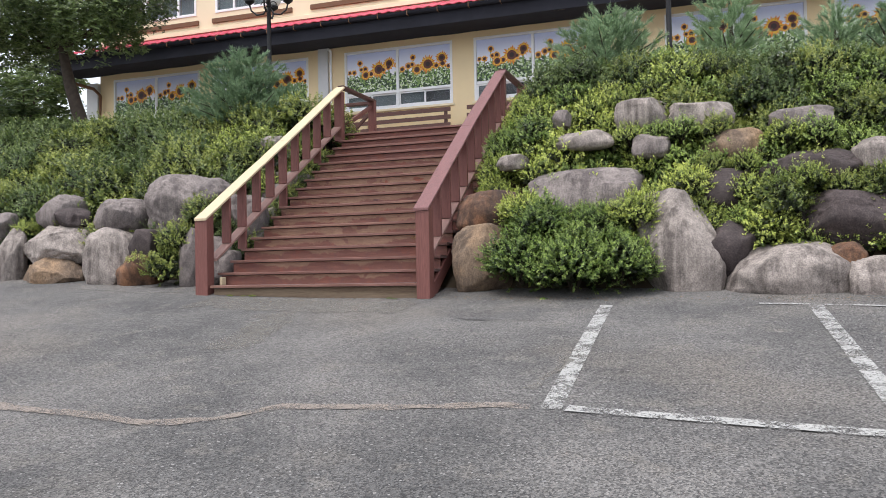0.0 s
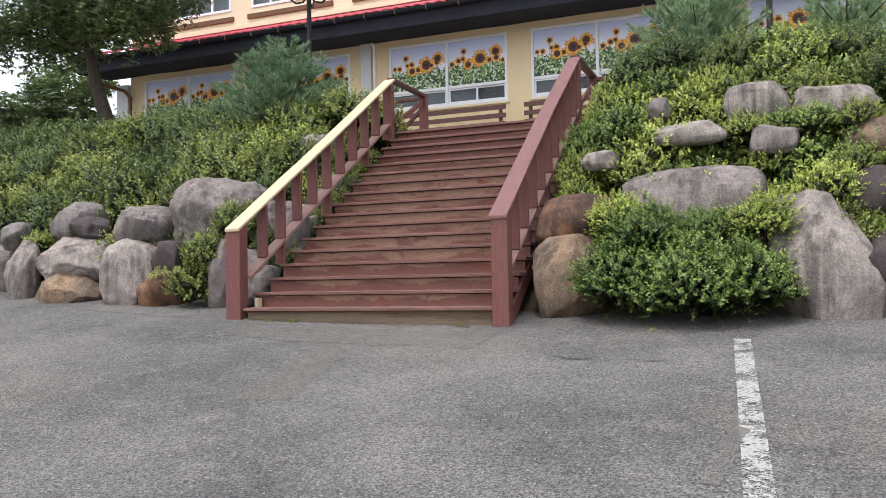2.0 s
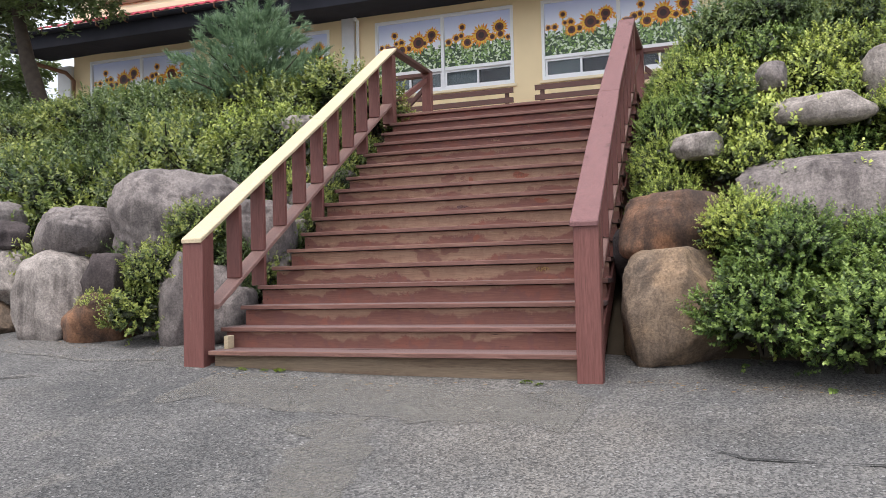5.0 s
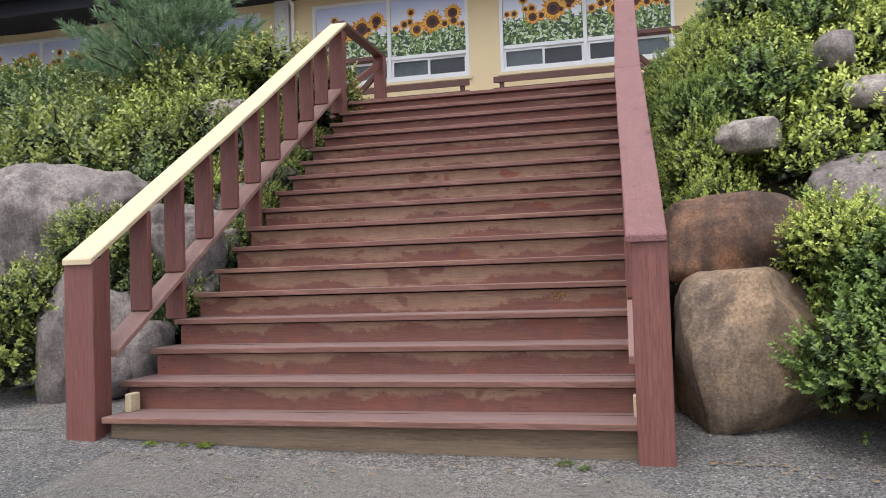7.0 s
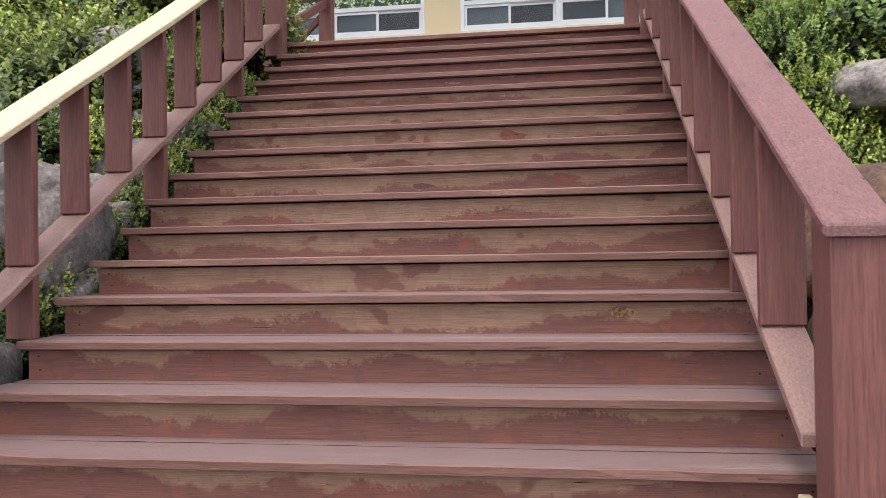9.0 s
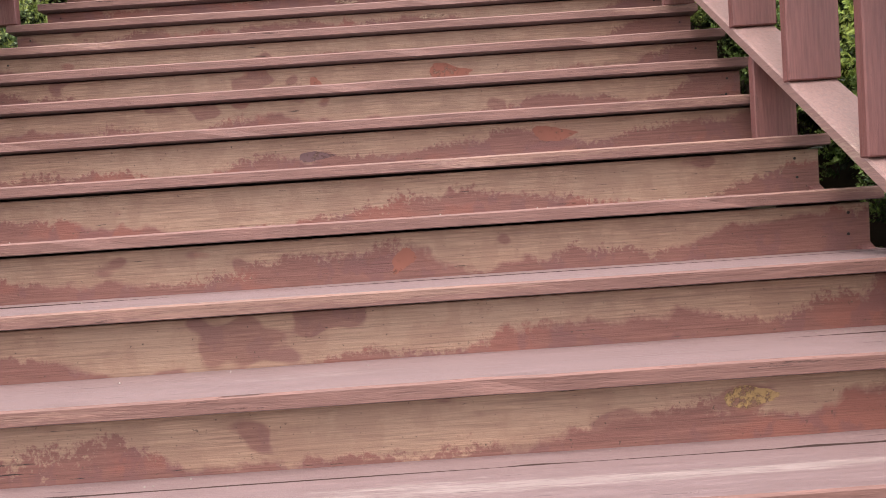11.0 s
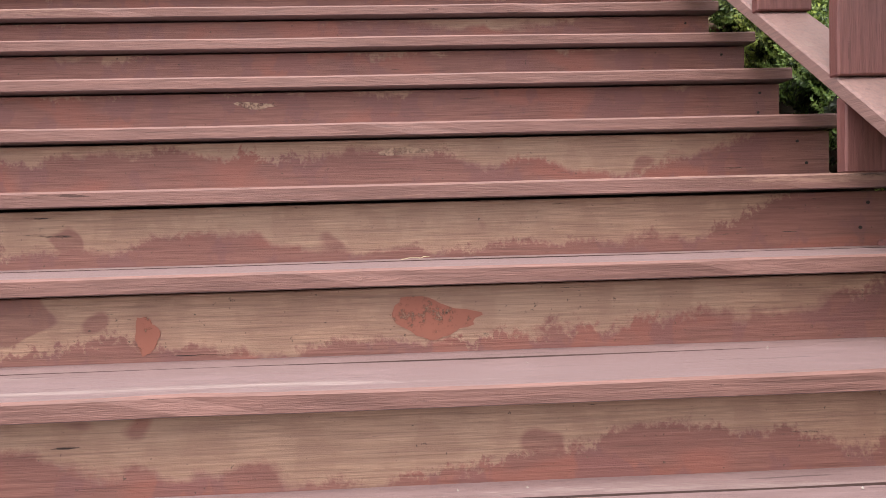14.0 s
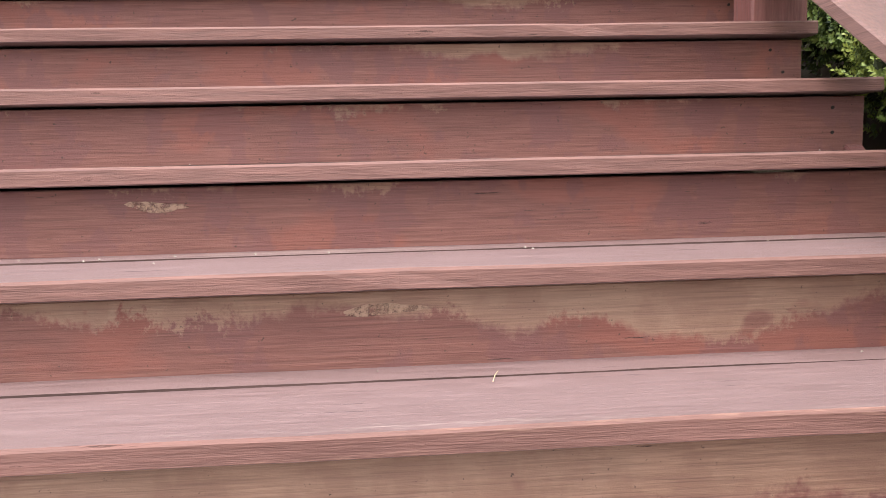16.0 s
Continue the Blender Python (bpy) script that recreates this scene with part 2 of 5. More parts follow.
def asphalt_mat():
    mat, b = material("asphalt", (0.12, 0.12, 0.12), 0.9, spec=0.3)
    v = coords(mat)
    patch = noise_tex(mat, v, 0.55, 5, 0.62)
    mid = noise_tex(mat, v, 3.0, 5, 0.6)
    vor = node(mat, "ShaderNodeTexVoronoi", Scale=90.0)
    link(mat, v, vor.inputs["Vector"])
    chip = node(mat, "ShaderNodeTexVoronoi", Scale=24.0)
    link(mat, v, chip.inputs["Vector"])
    col = mix(mat, ramp(mat, patch, 0.36, 0.64), (0.090, 0.089, 0.089), (0.168, 0.162, 0.157))
    col = mix(mat, maths(mat, "MULTIPLY", ramp(mat, noise_tex(mat, v, 0.33, 4, 0.6), 0.5, 0.68), 0.7), col, (0.185, 0.166, 0.145))
    col = mix(mat, ramp(mat, mid, 0.55, 0.75), col, (0.17, 0.16, 0.148))
    stone = ramp(mat, vor.outputs["Color"], 0.2, 0.85, (0.35, 0.35, 0.36, 1), (1.65, 1.63, 1.6, 1))
    col = mix(mat, 0.8, col, mix(mat, 1.0, col, stone, "MULTIPLY"))
    col = mix(mat, ramp(mat, maths(mat, "ADD", chip.outputs["Distance"], maths(mat, "MULTIPLY", chip.outputs["Color"], -0.25)), 0.0, 0.02, (1, 1, 1, 1), (0, 0, 0, 1)), col, (0.27, 0.262, 0.255))
    link(mat, col, b.inputs["Base Color"])
    h = maths(mat, "ADD", vor.outputs["Distance"], maths(mat, "MULTIPLY", mid, 0.8))
    bump(mat, b, h, 0.8, 0.012)
    return mat


def worn_paint(name, colour, cover, soft=0.06):
    mat, b = material(name, colour, 0.8)
    v = coords(mat)
    n1 = noise_tex(mat, v, 48, 6, 0.8)
    n2 = noise_tex(mat, v, 5, 4, 0.6)
    t = maths(mat, "ADD", maths(mat, "MULTIPLY", n1, 0.6), maths(mat, "MULTIPLY", n2, 0.4))
    gone = ramp(mat, t, cover, cover + soft)
    tr = node(mat, "ShaderNodeBsdfTransparent")
    mx = node(mat, "ShaderNodeMixShader")
    link(mat, gone, mx.inputs[0])
    link(mat, b.outputs[0], mx.inputs[1])
    link(mat, tr.outputs[0], mx.inputs[2])
    link(mat, mx.outputs[0], mat.node_tree.nodes["Material Output"].inputs[0])
    link(mat, mix(mat, ramp(mat, n2, 0.3, 0.7), tuple(c * 0.75 for c in colour), colour), b.inputs["Base Color"])
    return mat


ASPHALT = asphalt_mat()
LINE_WHITE = worn_paint("worn_white_line", (0.42, 0.42, 0.405), 0.475, 0.07)
LINE_TAN = worn_paint("tan_mud_streak", (0.275, 0.235, 0.203), 0.44, 0.14)
LINE_DUST = worn_paint("pale_dust", (0.20, 0.187, 0.168), 0.34, 0.30)
CRACK = worn_paint("dark_crack", (0.035, 0.034, 0.033), 0.6)
SOIL = plain("soil", (0.075, 0.055, 0.035), 0.95, grain=0.3, scale=3, relief=0.8)
TREAD = painted_wood("tread_paint", (0.190, 0.121, 0.115), (0.29, 0.212, 0.192), 0.25, "x", 0.45, 0.85, 0.75)
TREAD_EDGE = painted_wood("nosing_paint", (0.182, 0.085, 0.067), (0.27, 0.145, 0.108), 0.32, "x", 0.65, 0.9, 1.0)
RISER_WORN = riser_wood("riser_scuffed", 1.0)
RISER_MID = riser_wood("riser_half_scuffed", 0.66)
RISER_LOW = riser_wood("riser_lightly_scuffed", 0.52)
RISER_PAINT = riser_wood("riser_painted", 0.08)
# Near-black brown that stands for shade in the gap between tread planks.
CREVICE = plain("shaded_crevice", (0.05, 0.03, 0.026), 0.95, spec=0.1, grain=0.3)
SILL_WOOD = painted_wood("bare_grey_board", (0.17, 0.115, 0.075), (0.26, 0.19, 0.13), 0.5, "x", 0.8)
POST = painted_wood("post_paint", (0.19, 0.070, 0.058), (0.30, 0.16, 0.12), 0.05, "z", 0.5)
RAIL_OLD = painted_wood("rail_paint_weathered", (0.20, 0.09, 0.088), (0.13, 0.058, 0.054), 0.2, "y", 0.55, 1.0, 1.6)
RAIL_LOW = painted_wood("lower_rail_paint", (0.30, 0.172, 0.145), (0.42, 0.28, 0.22), 0.15, "y", 0.5)
PINE_NEW = painted_wood("new_pine", (0.60, 0.49, 0.32), (0.66, 0.55, 0.37), 0.4, "y", 0.55, 0.1)
DARK_WOOD = painted_wood("dark_brown_wood", (0.10, 0.042, 0.034), (0.15, 0.07, 0.05), 0.2, "x", 0.55)
DECK_WOOD = painted_wood("deck_paint", (0.19, 0.07, 0.06), (0.26, 0.13, 0.10), 0.2, "x", 0.55)
R_PALE = rock_mat("pale_granite", (0.355, 0.315, 0.29), (0.06, 0.049, 0.046), 0.8)
R_GREY = rock_mat("grey_stone", (0.245, 0.215, 0.206), (0.065, 0.055, 0.056), 0.75)
R_DARK = rock_mat("dark_stone", (0.086, 0.069, 0.069), (0.04, 0.034, 0.034), 0.5)
R_TAN = rock_mat("tan_stone", (0.23, 0.17, 0.123), (0.058, 0.045, 0.038), 0.75, (0.30, 0.205, 0.13))
R_BROWN = rock_mat("brown_stone", (0.125, 0.078, 0.058), (0.035, 0.028, 0.026), 0.7, (0.27, 0.14, 0.08))
LEAF_A = leaf_mat("azalea_leaf", (0.030, 0.052, 0.016), (0.19, 0.25, 0.07))
LEAF_A_TIP = leaf_mat("azalea_shoot", (0.10, 0.145, 0.03), (0.36, 0.40, 0.10))
LEAF_B = leaf_mat("box_leaf", (0.022, 0.042, 0.015), (0.12, 0.18, 0.06))
LEAF_B_TIP = leaf_mat("box_shoot", (0.055, 0.095, 0.028), (0.21, 0.275, 0.09))
LEAF_C = leaf_mat("young_leaf", (0.038, 0.065, 0.018), (0.24, 0.30, 0.08))
LEAF_C_TIP = leaf_mat("young_shoot", (0.22, 0.30, 0.06), (0.58, 0.64, 0.16))
LEAF_D = leaf_mat("lush_leaf", (0.030, 0.060, 0.016), (0.15, 0.22, 0.055))
LEAF_D_TIP = leaf_mat("lush_shoot", (0.11, 0.185, 0.04), (0.40, 0.51, 0.14))
# Dark colour stands for the shade between the leaves inside a shrub.
LEAF_SHADE = leaf_mat("shaded_inner_leaf", (0.012, 0.018, 0.008), (0.045, 0.055, 0.022), 0.3)
LEAF_DARK = leaf_mat("tree_leaf", (0.026, 0.05, 0.022), (0.16, 0.22, 0.07))
NEEDLE = leaf_mat("pine_needle", (0.09, 0.165, 0.095), (0.36, 0.49, 0.28))
TWIG = plain("twig", (0.035, 0.028, 0.018), 0.95, grain=0.3)
BARK = plain("bark", (0.075, 0.058, 0.045), 0.95, grain=0.35, scale=8, relief=0.9)
WALL = plain("cream_render", (0.84, 0.68, 0.42), 0.85, grain=0.05, scale=1.2, relief=0.3)
WALL_UP = plain("pale_cream_render", (0.84, 0.72, 0.51), 0.85, grain=0.05, scale=1.2, relief=0.3)
WHITE = plain("white_frame", (0.86, 0.87, 0.88), 0.4, grain=0.03)
PILASTER = plain("white_pilaster", (0.66, 0.67, 0.68), 0.6, grain=0.06)
TRIM_BROWN = plain("brown_band", (0.17, 0.085, 0.045), 0.7, grain=0.12)
FASCIA = plain("navy_fascia", (0.028, 0.029, 0.038), 0.85, spec=0.15, grain=0.25, scale=2)
ROOF_RED = plain("red_roof_tile", (0.47, 0.028, 0.065), 0.5, grain=0.12, scale=4)
IRON = plain("black_iron", (0.018, 0.018, 0.02), 0.45, metal=0.3, grain=0.2)
GLOBE = plain("opal_globe", (0.8, 0.8, 0.78), 0.3, grain=0.02)
ROOM = plain("room_wall", (0.16, 0.16, 0.16), 0.9, grain=0.1)
# Panels behind the panes carry the tone of the sky reflected in the glass.
PANE_TEAL = plain("teal_backing", (0.42, 0.52, 0.54), 0.8, grain=0.1)
PANE_GREY = plain("grey_backing", (0.13, 0.135, 0.145), 0.8, grain=0.1)
GLASS, _g = material("window_glass", (0.05, 0.06, 0.07), 0.04, spec=0.6)
_g.inputs["Alpha"].default_value = 0.32
P_SKY, _s = material("film_sky", (0.5, 0.6, 0.8), 0.35)
link(P_SKY, ramp(P_SKY, maths(P_SKY, "ADD", node(P_SKY, "ShaderNodeSeparateXYZ").outputs[2], 0.0), 0.0, 1.0), _s.inputs["Base Color"])
_n = P_SKY.node_tree
_sep = [n for n in _n.nodes if n.bl_idname == "ShaderNodeSeparateXYZ"][0]
_ramp = [n for n in _n.nodes if n.bl_idname == "ShaderNodeValToRGB"][0]
_n.links.new(coords(P_SKY, space="Generated"), _sep.inputs[0])
_ramp.color_ramp.elements[0].position, _ramp.color_ramp.elements[0].color = 0.35, (0.95, 0.95, 0.97, 1)
_ramp.color_ramp.elements[1].position, _ramp.color_ramp.elements[1].color = 1.0, (0.58, 0.66, 0.93, 1)
P_LEAF = [plain("film_green", (0.22, 0.36, 0.10), 0.4), plain("film_dark_green", (0.045, 0.085, 0.035), 0.4), plain("film_pale_green", (0.66, 0.76, 0.55), 0.4)]
P_PETAL = [plain("film_yellow", (0.95, 0.56, 0.06), 0.4), plain("film_orange", (0.82, 0.28, 0.03), 0.4)]
P_DISC = [plain("film_brown", (0.14, 0.035, 0.02), 0.4), plain("film_dark_disc", (0.04, 0.015, 0.012), 0.4)]


# ---- mesh helpers ----
def empty(name, at=(0, 0, 0)):
    ob = new(name)
    ob.location = at
    ob.empty_display_size = 0.1
    return ob


def mesh_of(name, bm, mat, smooth=False):
    me = bpy.data.meshes.new(name)
    bm.to_mesh(me)
    bm.free()
    for m in mat if isinstance(mat, (list, tuple)) else [mat]:
        me.materials.append(m)
    if smooth:
        for p in me.polygons:
            p.use_smooth = True
    return me


def part(name, bm, mat, parent=None, label="", smooth=False):
    """One mesh object, under a thing where one is given."""
    ob = new(name, mesh_of(name, bm, mat, smooth))
    if parent:
        ob.parent = parent
    if label:
        ob["label"] = label
    return ob


def box(x0, x1, y0, y1, z0, z1, bevel=0.0, bm=None):
    bm2 = bmesh.new()
    bmesh.ops.create_cube(bm2, size=1.0)
    for v in bm2.verts:
        v.co = Vector((x0 + (v.co.x + 0.5) * (x1 - x0), y0 + (v.co.y + 0.5) * (y1 - y0), z0 + (v.co.z + 0.5) * (z1 - z0)))
    if bevel:
        bmesh.ops.bevel(bm2, geom=bm2.edges[:], offset=bevel, segments=1, affect="EDGES")
    if bm is None:
        return bm2
    me = bpy.data.meshes.new("tmp")
    bm2.to_mesh(me)
    bm2.free()
    bm.from_mesh(me)
    bpy.data.meshes.remove(me)
    return bm


def beam(a, b, width, thick, bevel=0.006, waver=0.0, cuts=0, up=(0, 0, 1)):
    """A bar from a to b, its top surface's centre line on a-b, width sideways and thick downwards. Ends upright."""
    a, b = Vector(a), Vector(b)
    d = b - a
    side = d.cross(Vector(up)).normalized()
    bm = bmesh.new()
    n = cuts + 2
    rings = []
    for i in range(n):
        p = a + d * i / (n - 1)
        off = [random.uniform(-waver, waver) for _ in range(2)]
        rings.append([bm.verts.new(p + side * (sx * width / 2 + off[0]) + Vector((0, 0, sz * -thick + off[1]))) for sx, sz in ((-1, 0), (1, 0), (1, 1), (-1, 1))])
    for r, s in zip(rings, rings[1:]):
        for k in range(4):
            bm.faces.new((r[k], r[(k + 1) % 4], s[(k + 1) % 4], s[k]))
    bm.faces.new(rings[0][::-1]), bm.faces.new(rings[-1])
    bmesh.ops.recalc_face_normals(bm, faces=bm.faces[:])
    if bevel:
        edges = [e for e in bm.edges if len(e.link_faces) == 2 and e.calc_face_angle(0) > 0.8]
        bmesh.ops.bevel(bm, geom=edges, offset=bevel, segments=1, affect="EDGES")
    return bm


def plank(x0, x1, y0, y1, z0, z1, ragged=0.003, seed=0, bevel=0.005, n=26):
    """A board along x, with slightly worn, uneven long edges."""
    rnd = random.Random(seed)
    bm = bmesh.new()
    rings = []
    for i in range(n):
        x = x0 + (x1 - x0) * i / (n - 1)
        w = ragged * (noise.noise((x * 3.1, seed * 1.7, 0.3)) + 0.6 * noise.noise((x * 13.0, seed, 5.0)))
        if rnd.random() < 0.05:
            w += ragged * 1.8
        h = ragged * 0.5 * noise.noise((x * 1.3, seed * 2.1, 9.0))
        sec = ((y0 + bevel + w, z1 + h), (y0 + w, z1 - bevel + h), (y0 + w * 0.5, z0 + bevel * 0.5), (y0 + bevel + w * 0.5, z0), (y1, z0), (y1, z1 + h))
        rings.append([bm.verts.new((x, y, z)) for y, z in sec])
    for r, s in zip(rings, rings[1:]):
        for k in range(6):
            bm.faces.new((r[k], s[k], s[(k + 1) % 6], r[(k + 1) % 6]))
    bm.faces.new(rings[0]), bm.faces.new(rings[-1][::-1])
    bmesh.ops.recalc_face_normals(bm, faces=bm.faces[:])
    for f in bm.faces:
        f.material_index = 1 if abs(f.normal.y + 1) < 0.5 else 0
    return bm


def tube(points, radii, sides=8, bm=None):
    """A tapered, bent tube through points."""
    bm = bm or bmesh.new()
    rings = []
    for i, p in enumerate(points):
        p = Vector(p)
        d = (Vector(points[min(i + 1, len(points) - 1)]) - Vector(points[max(i - 1, 0)])).normalized()
        q = d.to_track_quat("Z", "X")
        rings.append([bm.verts.new(p + q @ Vector((radii[i] * math.cos(2 * math.pi * k / sides), radii[i] * math.sin(2 * math.pi * k / sides), 0))) for k in range(sides)])
    for r, s in zip(rings, rings[1:]):
        for k in range(sides):
            bm.faces.new((r[k], r[(k + 1) % sides], s[(k + 1) % sides], s[k]))
    bm.faces.new(rings[0][::-1]), bm.faces.new(rings[-1])
    return bm


def lathe(profile, sides=20, bm=None, at=(0, 0, 0)):
    bm = bm or bmesh.new()
    rings = [[bm.verts.new((at[0] + r * math.cos(2 * math.pi * k / sides), at[1] + r * math.sin(2 * math.pi * k / sides), at[2] + z)) for k in range(sides)] for r, z in profile]
    for r, s in zip(rings, rings[1:]):
        for k in range(sides):
            bm.faces.new((r[k], r[(k + 1) % sides], s[(k + 1) % sides], s[k]))
    bm.faces.new(rings[0][::-1]), bm.faces.new(rings[-1])
    return bm


# ---- ground ----
def ground_z(x, y):
    yy = max(-14.0, min(y, 12.0))
    xx = max(-14.0, min(x, 8.0))
    return 0.13 * (yy - 8.4) - 0.01 - 0.008 * (xx + 3.165) + max(0.0, -5.0 - xx) * 0.028


def lines_between(a, b, n):
    return [a + (b - a) * i / n for i in range(n + 1)]


def grid(name, xs, ys, zf, mat, smooth=True):
    verts = [(x, y, zf(x, y)) for y in ys for x in xs]
    w = len(xs)
    faces = [(j * w + i, j * w + i + 1, (j + 1) * w + i + 1, (j + 1) * w + i) for j in range(len(ys) - 1) for i in range(w - 1)]
    me = bpy.data.meshes.new(name)
    me.from_pydata(verts, [], faces)
    me.materials.append(mat)
    for p in me.polygons:
        p.use_smooth = smooth
    return new(name, me)


XS = [-900, -300, -100, -40, -25] + lines_between(-16.0, 8.0, 60) + [16, 40, 100, 300, 900]
YS = [-900, -300, -100, -40, -20] + lines_between(-14.0, 12.0, 66) + [20, 40, 100, 300, 900]
ground = tagged(grid("ground", XS, YS, lambda x, y: ground_z(x, y) + 0.008 * noise.noise((x * 0.6, y * 0.6, 0)), ASPHALT), "grey weathered asphalt car park sloping up to the stairs", "ground", kind="structure")


def strip(name, points, width, mat, label, lift=0.008, ragged=0.0, seed=0):
    """A painted or dirty streak that lies on the ground."""
    pts = [Vector((*p, 0)) for p in points]
    fine = []
    for a, b in zip(pts, pts[1:]):
        n = max(2, int((b - a).length / 0.08))
        fine += [a.lerp(b, i / n) for i in range(n)]
    fine.append(pts[-1])
    bm = bmesh.new()
    prev = None
    for i, p in enumerate(fine):
        d = (fine[min(i + 1, len(fine) - 1)] - fine[max(i - 1, 0)]).normalized()
        s = Vector((-d.y, d.x, 0))
        row = []
        for e in (-1, 1):
            w = width / 2 * (1 + ragged * noise.noise((i * 0.35, e * 7, seed))) + ragged * 0.03 * noise.noise((i * 0.13, e, seed + 3))
            q = p + s * e * w + s * ragged * 0.06 * noise.noise((i * 0.09, 2, seed))
            row.append(bm.verts.new((q.x, q.y, ground_z(q.x, q.y) + lift + 0.008 * noise.noise((q.x * 0.6, q.y * 0.6, 0)))))
        if prev:
            bm.faces.new((prev[0], prev[1], row[1], row[0]))
        prev = row
    bmesh.ops.recalc_face_normals(bm, faces=bm.faces[:])
    return tagged(part(name, bm, mat), label, "road marking" if mat is LINE_WHITE else "stain", kind="structure")


strip("parking_line", [(-0.86, 4.26), (-0.965, 8.0)], 0.14, LINE_WHITE, "worn white painted parking bay line on the asphalt", seed=1)
strip("parking_line", [(-0.76, 4.28), (1.02, 4.09), (3.2, 3.86)], 0.12, LINE_WHITE, "worn white painted line closing the parking bay", lift=0.012, seed=2)
strip("parking_line", [(1.20, 4.15), (1.13, 8.02)], 0.14, LINE_WHITE, "worn white painted parking bay line on the asphalt", seed=3)
strip("parking_line", [(0.6, 8.10), (1.13, 8.06), (2.3, 7.95)], 0.07, LINE_WHITE, "thin worn white painted line below the boulders", lift=0.012, seed=4)
strip("mud_streak", [(-6.4, 4.0), (-4.88, 3.71), (-4.2, 3.62), (-3.47, 3.58), (-3.0, 3.75), (-2.68, 4.0), (-2.1, 4.1), (-1.33, 4.28), (-1.0, 4.3)], 0.11, LINE_TAN, "thin tan mud streak dried on the asphalt", ragged=1.0, seed=5)
strip("dust_patch", [(-1.1, 4.7), (-0.98, 5.3), (-0.95, 5.9)], 0.10, LINE_DUST, "pale dusty tyre smear on the asphalt", ragged=1.5, seed=6)
strip("dust_patch", [(-9.0, 8.6), (-7.6, 8.4), (-6.9, 8.55)], 0.05, LINE_DUST, "pale chalky streak on the asphalt", ragged=1.2, seed=8)
strip("dust_patch", [(-6.2, 7.95), (-5.2, 7.9), (-4.2, 7.85), (-3.2, 7.75)], 0.75, LINE_DUST, "pale dusty apron of asphalt before the stairs", lift=0.006, ragged=0.6, seed=17)
strip("dust_patch", [(-4.7, 7.4), (-4.4, 6.6), (-4.25, 5.6)], 0.45, LINE_DUST, "pale footworn patch on the asphalt", lift=0.006, ragged=0.8, seed=18)
strip("crack", [(-8.6, 7.2), (-7.4, 8.0), (-6.75, 8.45)], 0.005, CRACK, "thin dark crack in the asphalt", lift=0.01, ragged=1.0, seed=9)
strip("crack", [(-3.1, 7.6), (-2.3, 7.1), (-1.7, 7.14), (-1.2, 7.1)], 0.002, CRACK, "thin dark crack in the asphalt", lift=0.01, ragged=1.2, seed=10)
strip("crack", [(-3.9, 8.28), (-3.4, 7.9), (-3.05, 7.3)], 0.0035, CRACK, "thin dark crack in the asphalt", lift=0.01, ragged=1.0, seed=11)

# ---- embankment ----
RISE, GOING, Y_FIRST, Z_FIRST = 0.175, 0.276, 8.42, 0.19
TOP_Z = Z_FIRST + 16 * RISE


def nose_z(y):
    return Z_FIRST + (y - Y_FIRST) * RISE / GOING


def bank_left(y):
    return max(-0.4, min((y - 9.5) * 1.9, 1.25 + (y - 10.15) * 0.70, 3.15))


def bank_right(y):
    return max(-0.4, min((y - 9.15) * 1.25, 3.1))


def bank_z(x, y):
    t = max(0.0, min(1.0, (x + 6.9) / 4.0))
    z = bank_left(y) * (1 - t) + bank_right(y) * t
    if -7.0 < x < -2.75:
        z = min(z, nose_z(y) - 0.6, TOP_Z - 0.35)
    elif y > 13:
        z = min(z, TOP_Z - 0.1)
    return max(z, -0.9) + 0.06 * noise.noise((x * 1.3, y * 1.3, 2))


tagged(grid("embankment", [-60, -35, -24] + lines_between(-20, 6, 104) + [12, 25, 60], lines_between(8.7, 14.5, 48) + [18, 30, 60], bank_z, SOIL), "dark soil bank rising beside the stairs to the terrace", "ground", kind="structure")

# ---- staircase ----
XL, XR = -6.44, -3.215
stairs = tagged(empty("staircase", (-4.85, 8.42, 0)), "wide red-brown painted wooden stairs with scuffed risers", "stairs")
inv = Matrix.Translation((-4.85, 8.42, 0)).inverted()


def stair_part(name, bm, mat, label=""):
    bm.transform(inv)
    return part(name, bm, mat, stairs, label)


for k in range(1, 18):
    y, z = Y_FIRST + (k - 1) * GOING, Z_FIRST + (k - 1) * RISE
    xl, xr = (XL + 0.06, XR - 0.1) if k == 1 else (XL + random.uniform(-0.02, 0.02), XR + random.uniform(-0.015, 0.015))
    tip = random.uniform(-0.001, 0.001)
    if k < 17:
        stair_part("tread", plank(xl, xr, y, y + 0.235, z - 0.036 + tip, z + tip, 0.006, k), [TREAD, TREAD_EDGE])
        # The rear plank's front edge is coloured as the gap's shade.
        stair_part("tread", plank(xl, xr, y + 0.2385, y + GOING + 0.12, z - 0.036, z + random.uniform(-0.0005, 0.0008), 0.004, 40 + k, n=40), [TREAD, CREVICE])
    if k == 1:
        stair_part("riser", plank(xl + 0.02, xr, y + 0.06, y + 0.09, -0.12, z - 0.038, 0.004, 90, n=14), [SILL_WOOD, SILL_WOOD], "bare weathered grey-brown bottom board")
    else:
        mat = RISER_WORN if 5 <= k <= 12 else RISER_MID if k == 13 else RISER_LOW if k < 5 else RISER_PAINT
        ob = stair_part("riser", plank(xl + 0.025, xr - 0.02, y + 0.046, y + 0.072, z - RISE - 0.004, z - 0.043, 0.0007, 60 + k, 0.002, n=30), [mat, mat])
SMEAR_RED = worn_paint("red_paint_smear", (0.262, 0.094, 0.061), 0.55, 0.10)
